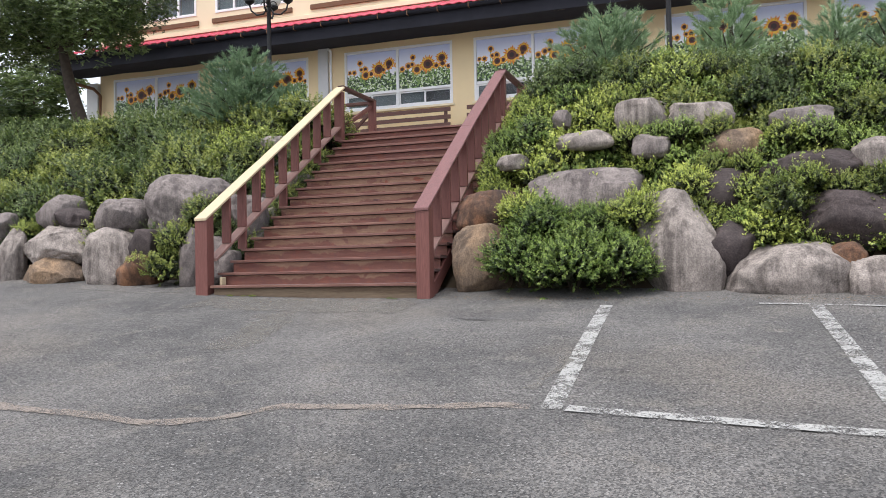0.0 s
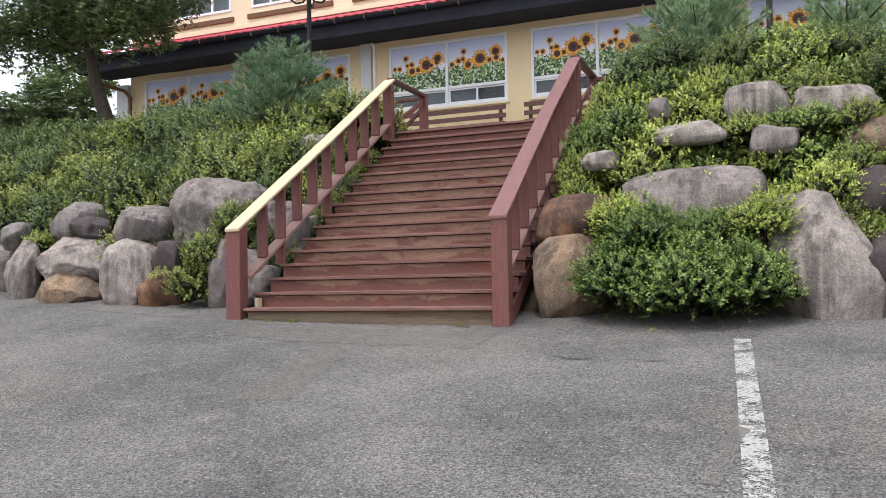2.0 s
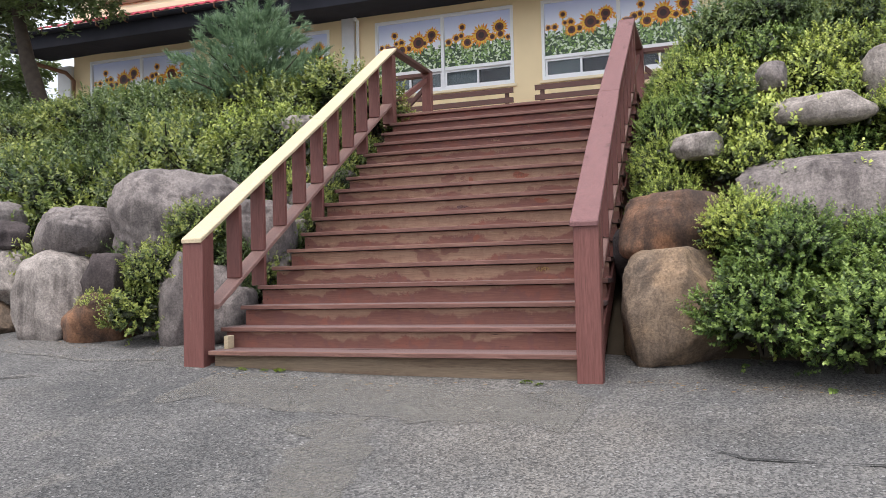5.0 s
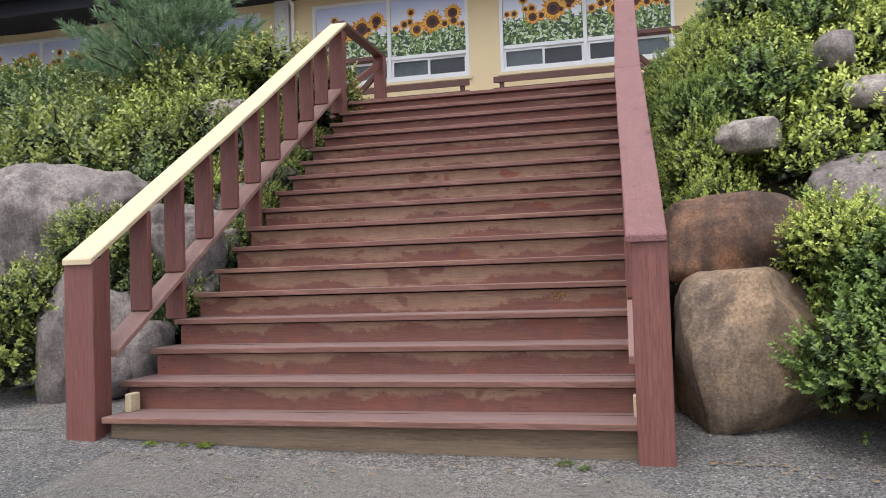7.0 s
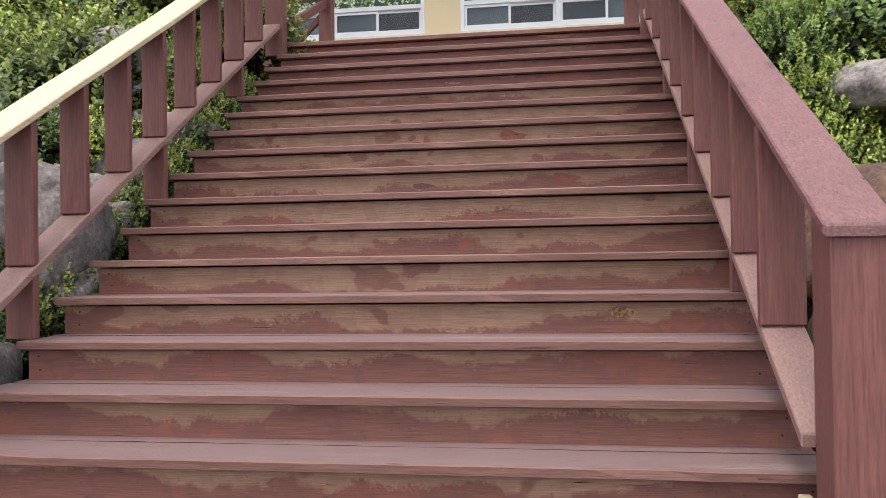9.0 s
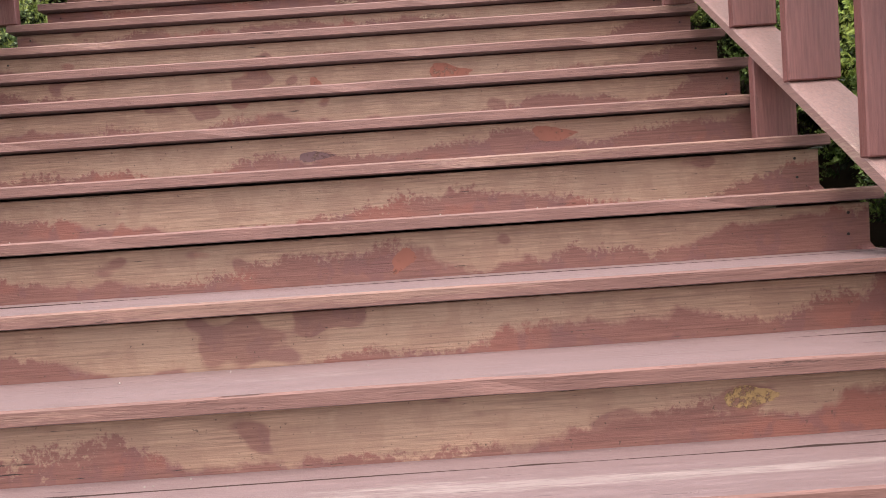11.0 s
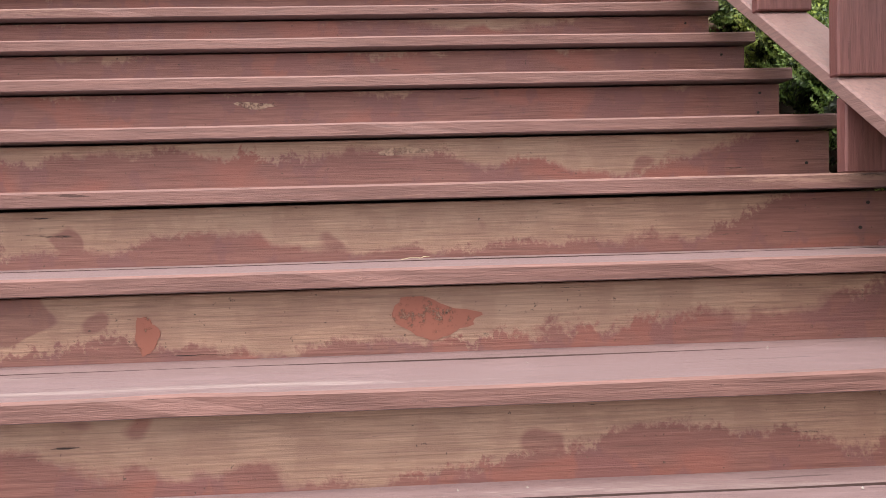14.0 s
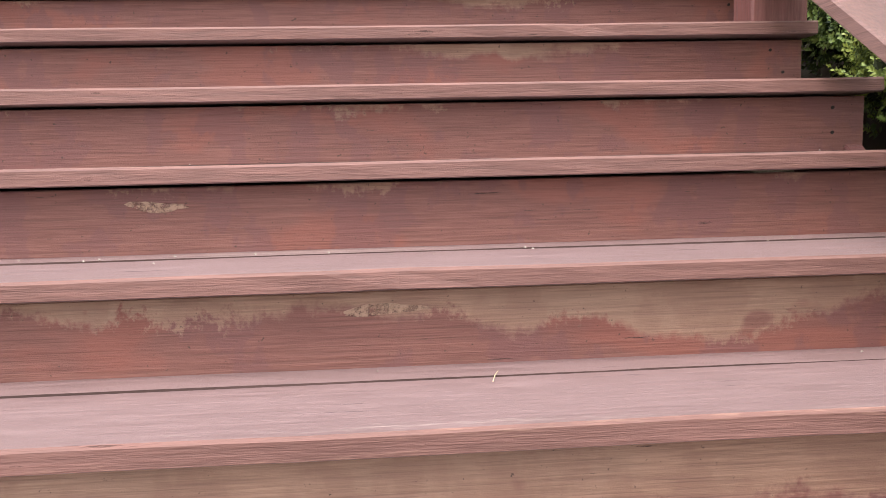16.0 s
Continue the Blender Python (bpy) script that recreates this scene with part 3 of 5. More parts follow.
SMEAR_DARK = worn_paint("purple_paint_smear", (0.150, 0.080, 0.076), 0.53, 0.10)
SMEAR_YELLOW = worn_paint("yellow_paint_smear", (0.40, 0.245, 0.105), 0.45, 0.12)
SMEAR_BARE = worn_paint("bare_wood_scrape", (0.38, 0.24, 0.165), 0.48, 0.10)


def smear(k, x, z, w, h, mat, label, lean=0.0, seed=0):
    """A thin ragged lick of paint, or a scrape, on one riser board."""
    bm = bmesh.new()
    y = Y_FIRST + (k - 1) * GOING + 0.0447
    rim = []
    for i in range(36):
        t = 2 * math.pi * i / 36
        r = 1 + 0.28 * noise.noise((1.6 * math.cos(t), 1.6 * math.sin(t), seed)) + 0.16 * noise.noise((5 * math.cos(t), 5 * math.sin(t), seed + 4))
        px, pz = math.copysign(abs(math.cos(t)) ** 1.3, math.cos(t)) * r * w / 2, math.sin(t) * r * h / 2 * (1 - 0.5 * math.cos(t))
        rim.append(bm.verts.new((x + px + lean * pz, y, z + pz)))
    f = bm.faces.new(rim)
    out = bmesh.ops.extrude_face_region(bm, geom=[f])
    bmesh.ops.translate(bm, vec=(0, 0.003, 0), verts=[v for v in out["geom"] if isinstance(v, bmesh.types.BMVert)])
    bmesh.ops.recalc_face_normals(bm, faces=bm.faces[:])
    return stair_part("paint_smear", bm, mat, label)


smear(5, -3.80, 0.805, 0.12, 0.045, SMEAR_YELLOW, "ochre yellow paint smear", seed=1)
smear(11, -4.35, 1.835, 0.17, 0.075, SMEAR_RED, "brick red lick of paint", lean=-0.5, seed=2)
smear(11, -4.92, 1.82, 0.05, 0.07, SMEAR_RED, "brick red lick of paint", seed=3)
smear(9, -4.86, 1.475, 0.12, 0.035, SMEAR_DARK, "dull purple lick of paint", lean=0.4, seed=4)
smear(9, -4.02, 1.50, 0.16, 0.05, SMEAR_RED, "brick red lick of paint", lean=-0.8, seed=5)
smear(7, -4.55, 1.12, 0.07, 0.06, SMEAR_RED, "brick red lick of paint", lean=0.5, seed=6)
smear(14, -4.84, 2.385, 0.11, 0.022, SMEAR_BARE, "pale scrape of bare wood", lean=-1.5, seed=7)
smear(13, -4.40, 2.215, 0.16, 0.018, SMEAR_BARE, "pale scrape of bare wood", lean=2.0, seed=8)
SCREW = plain("rusty_screw", (0.03, 0.022, 0.018), 0.6, metal=0.4)
screw = bmesh.new()
bmesh.ops.create_cone(screw, cap_ends=True, segments=8, radius1=0.0045, radius2=0.004, depth=0.004)
bmesh.ops.rotate(screw, verts=screw.verts[:], matrix=Matrix.Rotation(radians(90), 3, "X"))
screw_me = mesh_of("screw", screw, SCREW)
for k in range(2, 18):
    for x in (XL + 0.09, XR - 0.09):
        for dz in (0.045, 0.105):
            ob = new("screw", screw_me)
            ob.parent = stairs
            ob.location = Vector((x + random.uniform(-0.02, 0.02), Y_FIRST + (k - 1) * GOING + 0.045, Z_FIRST + (k - 2) * RISE + dz)) - stairs.location
for x, wood in ((XL + 0.1, DARK_WOOD), (-4.85, DARK_WOOD), (XR - 0.03, POST)):
    drop = 0.19 if wood is POST else 0.34
    stair_part("stringer", beam((x, Y_FIRST + 0.3, nose_z(Y_FIRST + 0.3) - drop), (x, 13.0, nose_z(13.0) - drop), 0.05, 0.22), wood)
for x in (XL + 0.085, XR - 0.145):
    stair_part("block", box(x, x + 0.04, 8.60, 8.70, 0.191, 0.30, 0.004), PINE_NEW, "small raw pine packing block")


# ---- railings ----
def railing(name, x, top_mat, label, ys, props, new_top):
    """A raking handrail: newel posts, a flat top board, a flat lower board, upright planks between, every third one reaching down to a tread."""
    thing = tagged(empty(name, (x, 8.4, 0)), label, "railing", "stair railings")
    back = Matrix.Translation((x, 8.4, 0)).inverted()

    def add(n, bm, mat, lab=""):
        bm.transform(back)
        return part(n, bm, mat, thing, lab)

    top = lambda y: nose_z(y) + 0.955
    low = lambda y: nose_z(y) + (0.205 if x > -5 else 0.265)
    post_x = x + (0.045 if x > -5 else -0.05)
    top_x = x + (-0.015 if x > -5 else 0.0)
    add("post", box(post_x - 0.09, post_x + (0.09 if x > -5 else 0.108), 8.40, 8.50, ground_z(x, 8.4) - 0.1, top(8.44) - 0.036, 0.006), POST)
    add("post", box(post_x - 0.08, post_x + 0.08, 8.503, 8.60, ground_z(x, 8.4) - 0.1, top(8.55) - 0.036, 0.006), POST)
    add("post", box(x - 0.08, x + 0.08, 12.60, 12.72, TOP_Z - 0.175, top(12.6) - 0.036, 0.006), POST)
    add("post", box(x - 0.07, x + 0.07, 14.14, 14.26, TOP_Z, 3.88, 0.006), POST)
    add("top_rail", beam((x + (0.035 if x > -5 else -0.04), 8.385, top(8.385)), (top_x, 10.6, top(10.6)), 0.20, 0.04, 0.006, 0.002, 6), top_mat, new_top)
    add("top_rail", beam((top_x, 10.605, top(10.605) - 0.002), (top_x, 12.72, top(12.72)), 0.195, 0.04, 0.006, 0.002, 6), top_mat, new_top)
    add("lower_rail", beam((x, 8.60, low(8.60)), (x, 12.56, low(12.56)), 0.15, 0.045, 0.005, 0.001, 6), RAIL_LOW)
    for y in ys:
        w = random.uniform(0.077, 0.081) if x > -5 else random.uniform(0.068, 0.072)
        add("baluster", box(x - w, x + w, y, y + 0.042, low(y + 0.02), top(y + 0.02) - 0.038, 0.004), POST)
    for y in props:
        k = int((y + 0.05 - Y_FIRST) / GOING) + 1
        add("prop", box(x - 0.07, x + 0.07, y, y + 0.042, Z_FIRST + (k - 1) * RISE, low(y + 0.02) - 0.04, 0.004), POST)
    add("landing_rail", beam((x, 12.73, 3.90), (x, 14.28, 3.92), 0.13, 0.05), DARK_WOOD)
    add("brace", beam((x, 12.73, TOP_Z + 0.12), (x, 14.13, 3.80), 0.05, 0.09), POST)
    way = 1 if x > -5 else -1
    add("landing_rail", beam((x + way * 0.07, 14.20, 3.88), (x + way * 1.25, 14.20, 3.88), 0.11, 0.06), DARK_WOOD)
    add("post", box(x + way * 1.25 - 0.06, x + way * 1.25 + 0.06, 14.14, 14.26, TOP_Z - 0.1, 3.88, 0.005), POST)
    add("brace", beam((x + way * 0.08, 14.20, 3.66), (x + way * 0.75, 14.20, TOP_Z + 0.05), 0.05, 0.09), DARK_WOOD)
    return thing


railing("stair_railing", -6.47, PINE_NEW, "red-brown wooden stair railing with a new unpainted pine handrail", [8.53 + 0.4 * n for n in range(1, 10)], (9.332, 10.532, 11.732), "pale new unpainted pine board")
railing("stair_railing", -3.30, RAIL_OLD, "weathered red-brown wooden stair railing with cracked handrail", [9.028 + 0.408 * n for n in range(9)], (9.53, 10.53, 11.46), "weathered cracked red-brown board")

# ---- landing ----
landing = tagged(empty("landing_deck", (-4.85, 13.5, TOP_Z)), "red-brown wooden deck landing at the head of the stairs", "deck")
back = Matrix.Translation((-4.85, 13.5, TOP_Z)).inverted()
for i in range(10):
    y = Y_FIRST + 16 * GOING + 0.145 * i
    bm = plank(-7.9 if i > 4 else XL, -2.0 if i > 4 else XR, y, y + 0.14, TOP_Z - 0.036, TOP_Z, 0.003, 200 + i, n=10)
    bm.transform(back)
    part("plank", bm, [DECK_WOOD, TREAD_EDGE], landing)
PAVING = plain("terrace_paving", (0.30, 0.27, 0.24), 0.85, grain=0.15, scale=2)
tagged(part("terrace", box(-20, 10, 14.3, 18.7, TOP_Z - 0.3, TOP_Z - 0.02), PAVING), "pale paved terrace before the building", "terrace", kind="structure")


# ---- building ----
BY = 18.7
WINDOWS = [-17.08, -13.49, -9.26, -5.56, -0.78, 2.90]
W_WIDE, W_LOW, W_HIGH = 3.11, 4.70, 6.35


def facade(name, y, z0, z1, lows, width, low, high, x0, x1, mat, label):
    bm = bmesh.new()
    box(x0, x1, y, y + 0.25, z0, low, bm=bm)
    box(x0, x1, y, y + 0.25, high, z1, bm=bm)
    edge = x0
    for x in lows:
        box(edge, x, y, y + 0.25, low, high, bm=bm)
        edge = x + width
    box(edge, x1, y, y + 0.25, low, high, bm=bm)
    return tagged(part(name, bm, mat), label, "wall", kind="structure")


facade("wall_south", BY, TOP_Z - 0.4, 7.0, WINDOWS, W_WIDE, W_LOW, W_HIGH, -17.6, 7.0, WALL, "cream-yellow rendered ground floor wall with wide windows")
UP = [-16.55, -13.43, -10.2, -6.9, -3.6, -0.3]
facade("wall_south_upper", BY + 0.05, 7.0, 10.6, UP, 2.45, 8.0, 9.74, -17.6, 7.0, WALL_UP, "pale cream rendered upper floor wall")
tagged(part("wall_west", box(-17.6, -17.35, BY + 0.3, 27, TOP_Z - 0.4, 10.6), WALL), "cream rendered side wall", "wall", kind="structure")
tagged(part("wall_east", box(6.75, 7.0, BY + 0.3, 27, TOP_Z - 0.4, 10.6), WALL), "cream rendered side wall", "wall", kind="structure")
tagged(part("wall_north", box(-17.6, 7.0, 22.5, 22.75, TOP_Z - 0.4, 10.6), ROOM), "plain back wall of the building", "wall", kind="structure")
tagged(part("floor", box(-17.34, 6.74, BY + 0.26, 22.49, 3.6, 3.7), ROOM), "plain floor inside the building", "floor", kind="structure")
tagged(part("ceiling", box(-17.34, 6.74, BY + 0.31, 22.49, 6.95, 7.1), ROOM), "plain ceiling inside the building", "ceiling", kind="structure")
tagged(part("roof", box(-18.2, 7.0, BY - 0.5, 27.4, 10.6, 10.8), FASCIA), "dark flat roof edge", "roof", kind="structure")


def film_mesh(seed, wide, high):
    """A printed film: sky above, leaves below, sunflowers standing in rows; flat, in layers a millimetre apart."""
    rnd = random.Random(seed)
    bm = bmesh.new()

    def poly(pts, layer, mi):
        f = bm.faces.new([bm.verts.new((x, -layer, z)) for x, z in pts])
        f.material_index = mi
        return f

    poly([(0, 0), (wide, 0), (wide, high), (0, high)], 0, 0)

    def leaf(x, z, s, a, layer, mi):
        c, d = math.cos(a), math.sin(a)
        pts = [(-0.5, 0), (-0.15, 0.26), (0.3, 0.2), (0.55, 0), (0.3, -0.2), (-0.15, -0.26)]
        poly([(min(wide, max(0, x + s * (p * c - q * d))), min(high, max(0, z + s * (p * d + q * c)))) for p, q in pts], layer, mi)

    poly([(0, 0), (wide, 0)] + [(wide * (1 - i / 14), high * (0.36 + 0.05 * rnd.random())) for i in range(15)], 0.0006, 2)
    for i in range(420):
        z = high * 0.47 * rnd.random() ** 0.8
        leaf(wide * rnd.random(), z, rnd.uniform(0.04, 0.10), rnd.uniform(0, 6.3), 0.001 + 0.000004 * i, rnd.choice((1, 1, 1, 2, 2, 3, 3)))

    def flower(x, z, r, layer):
        n = 18
        for ring, (mi, rr) in enumerate(((5, 1.0), (4, 0.86))):
            for i in range(n):
                a = 2 * math.pi * (i + 0.5 * ring) / n + rnd.uniform(-0.08, 0.08)
                q = r * rr * rnd.uniform(0.85, 1.08)
                pts = [(0.3 * r, a - 0.16), (0.7 * q, a - 0.15), (q, a), (0.7 * q, a + 0.15), (0.3 * r, a + 0.16)]
                pts = [(x + p * math.cos(t), z + p * math.sin(t)) for p, t in pts]
                if all(0 <= p <= wide and 0 <= w <= high for p, w in pts):
                    poly(pts, layer + 0.0004 * ring, mi)
        for mi, rr, up in ((6, 0.5, 0.0009), (7, 0.27, 0.0012)):
            pts = [(x + r * rr * math.cos(2 * math.pi * i / 14), z + r * rr * math.sin(2 * math.pi * i / 14)) for i in range(14)]
            if all(0 <= p <= wide for p, _ in pts):
                poly(pts, layer + up, mi)

    spots = []
    for i in range(9):
        spots.append((wide * (0.05 + 0.115 * i + rnd.uniform(-0.03, 0.03)), high * rnd.uniform(0.46, 0.62), rnd.uniform(0.075, 0.125)))
    for f in ((0.24, 0.76, 0.10), (0.60, 0.56, 0.25), (0.83, 0.68, 0.19), (0.36, 0.45, 0.16)):
        spots.append((wide * (f[0] + rnd.uniform(-0.05, 0.05)), high * f[1], f[2]))
    for i, (x, z, r) in enumerate(spots):
        poly([(x - 0.012, high * 0.3), (x + 0.012, high * 0.3), (x + 0.008, z), (x - 0.008, z)], 0.0031 + 0.00001 * i, 1)
        flower(x, z, r, 0.0035 + 0.0015 * i / len(spots))
    for i in range(90):
        leaf(wide * rnd.random(), high * 0.34 * rnd.random(), rnd.uniform(0.05, 0.10), rnd.uniform(0, 6.3), 0.0065 + 0.00001 * i, rnd.choice((1, 2, 3)))
    bmesh.ops.recalc_face_normals(bm, faces=bm.faces[:])
    for f in bm.faces:
        if f.normal.y > 0:
            f.normal_flip()
    return bm


FILM = [P_SKY, *P_LEAF, *P_PETAL, *P_DISC]


def window(name):
    """A wide white window: two tall upper lights with printed film, four sliding lights below."""
    w, h, split = W_WIDE, W_HIGH - W_LOW, 0.46
    thing = tagged(empty(name), "white-framed wide window with sunflower film on the upper panes", "window", "ground floor windows", "structure")
    f = bmesh.new()
    box(0, w, -0.02, 0.10, 0, 0.07, bm=f), box(0, w, -0.02, 0.10, h - 0.06, h, bm=f)
    box(0, 0.06, -0.02, 0.10, 0.07, h - 0.06, bm=f), box(w - 0.06, w, -0.02, 0.10, 0.07, h - 0.06, bm=f)
    part("window_frame", f, WHITE, thing)
    part("mullion", box(w / 2 - 0.035, w / 2 + 0.035, -0.018, 0.09, 0.072, h - 0.062, 0.004), WHITE, thing)
    for a, b in ((0.062, w / 2 - 0.037), (w / 2 + 0.037, w - 0.062)):
        part("transom", box(a, b, -0.016, 0.09, split - 0.03, split + 0.04, 0.004), WHITE, thing)
        wide, high = b - a - 0.004, h - 0.064 - split - 0.044
        film = part("printed_film", film_mesh(5 if a < 1 else 8, wide, high), FILM, thing, "sunflower field print under a blue sky")
        film.location = (a + 0.002, 0.03, split + 0.042)
        part("pane", box(a + 0.002, b - 0.002, 0.04, 0.046, split + 0.042, h - 0.064), GLASS, thing)
        m = (a + b) / 2
        for c, d, deep in ((a, m + 0.02, 0.02), (m - 0.02, b, 0.05)):
            s = bmesh.new()
            box(c, d, deep, deep + 0.028, 0.072, 0.11, bm=s), box(c, d, deep, deep + 0.028, split - 0.07, split - 0.032, bm=s)
            box(c, c + 0.04, deep, deep + 0.028, 0.11, split - 0.07, bm=s), box(d - 0.04, d, deep, deep + 0.028, 0.11, split - 0.07, bm=s)
            sash = part("sash", s, WHITE, thing)
            part("pane", box(c + 0.04, d - 0.04, deep + 0.01, deep + 0.015, 0.11, split - 0.07), GLASS, sash)
    part("window_sill", box(-0.05, w + 0.05, -0.06, -0.021, -0.06, 0.0, 0.006), WALL_UP, thing)
    return thing


first = window("window_1")
first.location = (WINDOWS[0], BY, W_LOW)
for i, x in enumerate(WINDOWS[1:], 2):
    copy_thing(first, pose(x, BY, W_LOW)).name = "window_%d" % i
# Added panels: reflected sky in the lower panes is put into their colour.
for i, x in enumerate(WINDOWS):
    for k in range(4):
        dark = (i + k) % 4 == 1 or (i * 3 + k) % 7 == 3
        a = x + 0.07 + 0.75 * k
        tagged(part("pane_panel", box(a, a + 0.73, BY + 0.105, BY + 0.115, W_LOW + 0.09, W_LOW + 0.45, 0.002), PANE_GREY if dark else PANE_TEAL), "dark grey panel added behind a window pane" if dark else "pale teal panel behind a window pane, toned as reflected sky", "blind", "window blinds")


def upper_window(name):
    w, h = 2.45, 1.74
    thing = tagged(empty(name), "white-framed upper floor window with teal glass", "window", "upper floor windows", "structure")
    f = bmesh.new()
    for z in (0, 0.62, h - 0.07):
        box(0, w, -0.02, 0.10, z, z + 0.07, bm=f)
    for x in (0, 0.6, w / 2, w - 0.66, w - 0.06):
        for a, b in ((0.07, 0.62), (0.69, h - 0.07)):
            box(x, x + 0.06, -0.02, 0.10, a, b, bm=f)
    part("window_frame", f, WHITE, thing)
    for a, b in ((0.06, 0.6), (0.66, w / 2), (w / 2 + 0.06, w - 0.66), (w - 0.60, w - 0.06)):
        for c, d in ((0.07, 0.62), (0.69, h - 0.07)):
            part("pane", box(a, b, 0.03, 0.036, c, d), GLASS, thing)
            # An added panel whose colour makes the upper glass look teal.
            part("blind", box(a, b, 0.12, 0.13, c, d), PANE_TEAL, thing, "teal panel added behind the glass")
    return thing


first = upper_window("window_7")
first.location = (UP[0], BY + 0.05, 8.0)
for i, x in enumerate(UP[1:], 8):
    copy_thing(first, pose(x, BY + 0.05, 8.0)).name = "window_%d" % i
for x in UP:
    tagged(part("trim", box(x - 0.1, x + 2.55, BY - 0.01, BY + 0.048, 7.70, 7.83, 0.004), TRIM_BROWN), "brown band below the upper windows", "trim", kind="structure")
tagged(part("trim", box(-17.6, 7.0, BY - 0.03, BY + 0.048, 7.44, 7.56, 0.006), WALL_UP), "pale cream string course above the roof", "trim", kind="structure")
for x in (-10.04, -1.83):
    tagged(part("pilaster", box(x, x + 0.30, BY - 0.09, BY - 0.002, TOP_Z - 0.02, 6.55, 0.008), PILASTER), "white painted pilaster between the windows", "pilaster", kind="structure")
    d = tagged(empty("downpipe", (x + 0.38, BY - 0.06, TOP_Z)), "white plastic rainwater downpipe on the wall", "pipe")
    part("pipe", tube([(0, 0, 0), (0, 0, 3.35)], [0.035, 0.035], 10), WHITE, d)
    part("bracket", box(-0.05, 0.05, -0.045, 0.058, 1.6, 1.63, 0.003), WHITE, d)
    part("elbow", tube([(0, 0, 3.35), (0.03, -0.06, 3.42), (0.03, -0.2, 3.44)], [0.035, 0.035, 0.035], 10), WHITE, d)
tagged(part("pilaster", box(-18.05, -17.62, BY - 0.1, BY + 0.4, TOP_Z - 0.02, 6.3, 0.01), PILASTER), "white corner pilaster of the building", "pilaster", kind="structure")
d = tagged(empty("downpipe", (-17.5, BY - 0.12, TOP_Z)), "dark brown rainwater downpipe at the corner", "pipe")
part("pipe", tube([(0, 0, 0), (0, 0, 2.9), (-0.15, -0.1, 3.1), (-0.9, -0.5, 3.35)], [0.05, 0.05, 0.05, 0.05], 10), TRIM_BROWN, d)

# the canopy roof over the ground floor
EY, EZ = 17.5, 6.90
canopy = tagged(empty("canopy_roof", (-6, EY, EZ)), "red tiled canopy roof with dark navy fascia and gutter", "roof")
back = Matrix.Translation((-6, EY, EZ)).inverted()


def canopy_part(name, bm, mat, label="", smooth=False):
    bm.transform(back)
    return part(name, bm, mat, canopy, label, smooth)


canopy_part("fascia", plank(-18.4, 7.2, EY, EY + 0.05, 6.42, 6.80, 0.012, 300, n=120), [FASCIA, FASCIA])
bm = bmesh.new()
n = 120
low = [bm.verts.new((-18.4 + 25.6 * i / n, EY + 0.055, 6.43 + 0.02 * noise.noise((i * 0.3, 1, 1)))) for i in range(n + 1)]
high = [bm.verts.new((-18.4 + 25.6 * i / n, BY - 0.005, 6.52 + 0.03 * noise.noise((i * 0.2, 5, 1)))) for i in range(n + 1)]
top = [bm.verts.new((v.co.x, v.co.y, v.co.z + 0.04)) for v in high]
for i in range(n):
    bm.faces.new((low[i], low[i + 1], high[i + 1], high[i]))
    bm.faces.new((high[i], high[i + 1], top[i + 1], top[i]))
bmesh.ops.recalc_face_normals(bm, faces=bm.faces[:])
canopy_part("soffit", bm, FASCIA, "dark sagging soffit")
bm = bmesh.new()
for i in range(121):
    x = -18.4 + 25.6 * i / 120
    sec = [(EY - 0.13, 6.82), (EY - 0.12, 6.75), (EY - 0.05, 6.73), (EY - 0.005, 6.76), (EY - 0.005, 6.84)]
    ring = [bm.verts.new((x, y, z)) for y, z in sec]
    if i:
        for k in range(4):
            bm.faces.new((prev[k], prev[k + 1], ring[k + 1], ring[k]))
    prev = ring
canopy_part("gutter", bm, FASCIA, "black half-round gutter", True)
for i in range(32):
    x = -18.1 + 0.8 * i
    canopy_part("gutter_bracket", box(x, x + 0.02, EY - 0.14, EY - 0.004, 6.72, 6.85, 0.002), TRIM_BROWN)
slope = (7.40 - EZ) / (BY - EY + 0.08)
tile = bmesh.new()
w, ln = 0.265, 1.30
rows = []
for i in range(9):
    a = i / 8
    x = a * w
    z = 0.03 * math.sin(a * math.pi) ** 2
    rows.append([tile.verts.new((x, yy, z + yy * slope + s)) for yy, s in ((0, 0), (0, -0.03))] + [tile.verts.new((x, 0.5, z + 0.5 * slope)), tile.verts.new((x, 0.5, z + 0.5 * slope + 0.016)), tile.verts.new((x, 1.0, z + slope)), tile.verts.new((x, 1.0, z + slope + 0.016)), tile.verts.new((x, ln - 0.02, z + (ln - 0.02) * slope + 0.01))])
for r, s in zip(rows, rows[1:]):
    for a, b in ((1, 0), (0, 2), (2, 3), (3, 4), (4, 5), (5, 6)):
        tile.faces.new((r[a], r[b], s[b], s[a]))
bmesh.ops.recalc_face_normals(tile, faces=tile.faces[:])
tile_me = mesh_of("roof_tile", tile, ROOF_RED, True)
for i in range(96):
    ob = new("roof_tile", tile_me)
    ob.parent = canopy
    ob.location = Vector((-18.4 + w * i, EY - 0.08, EZ - 0.02)) - canopy.location


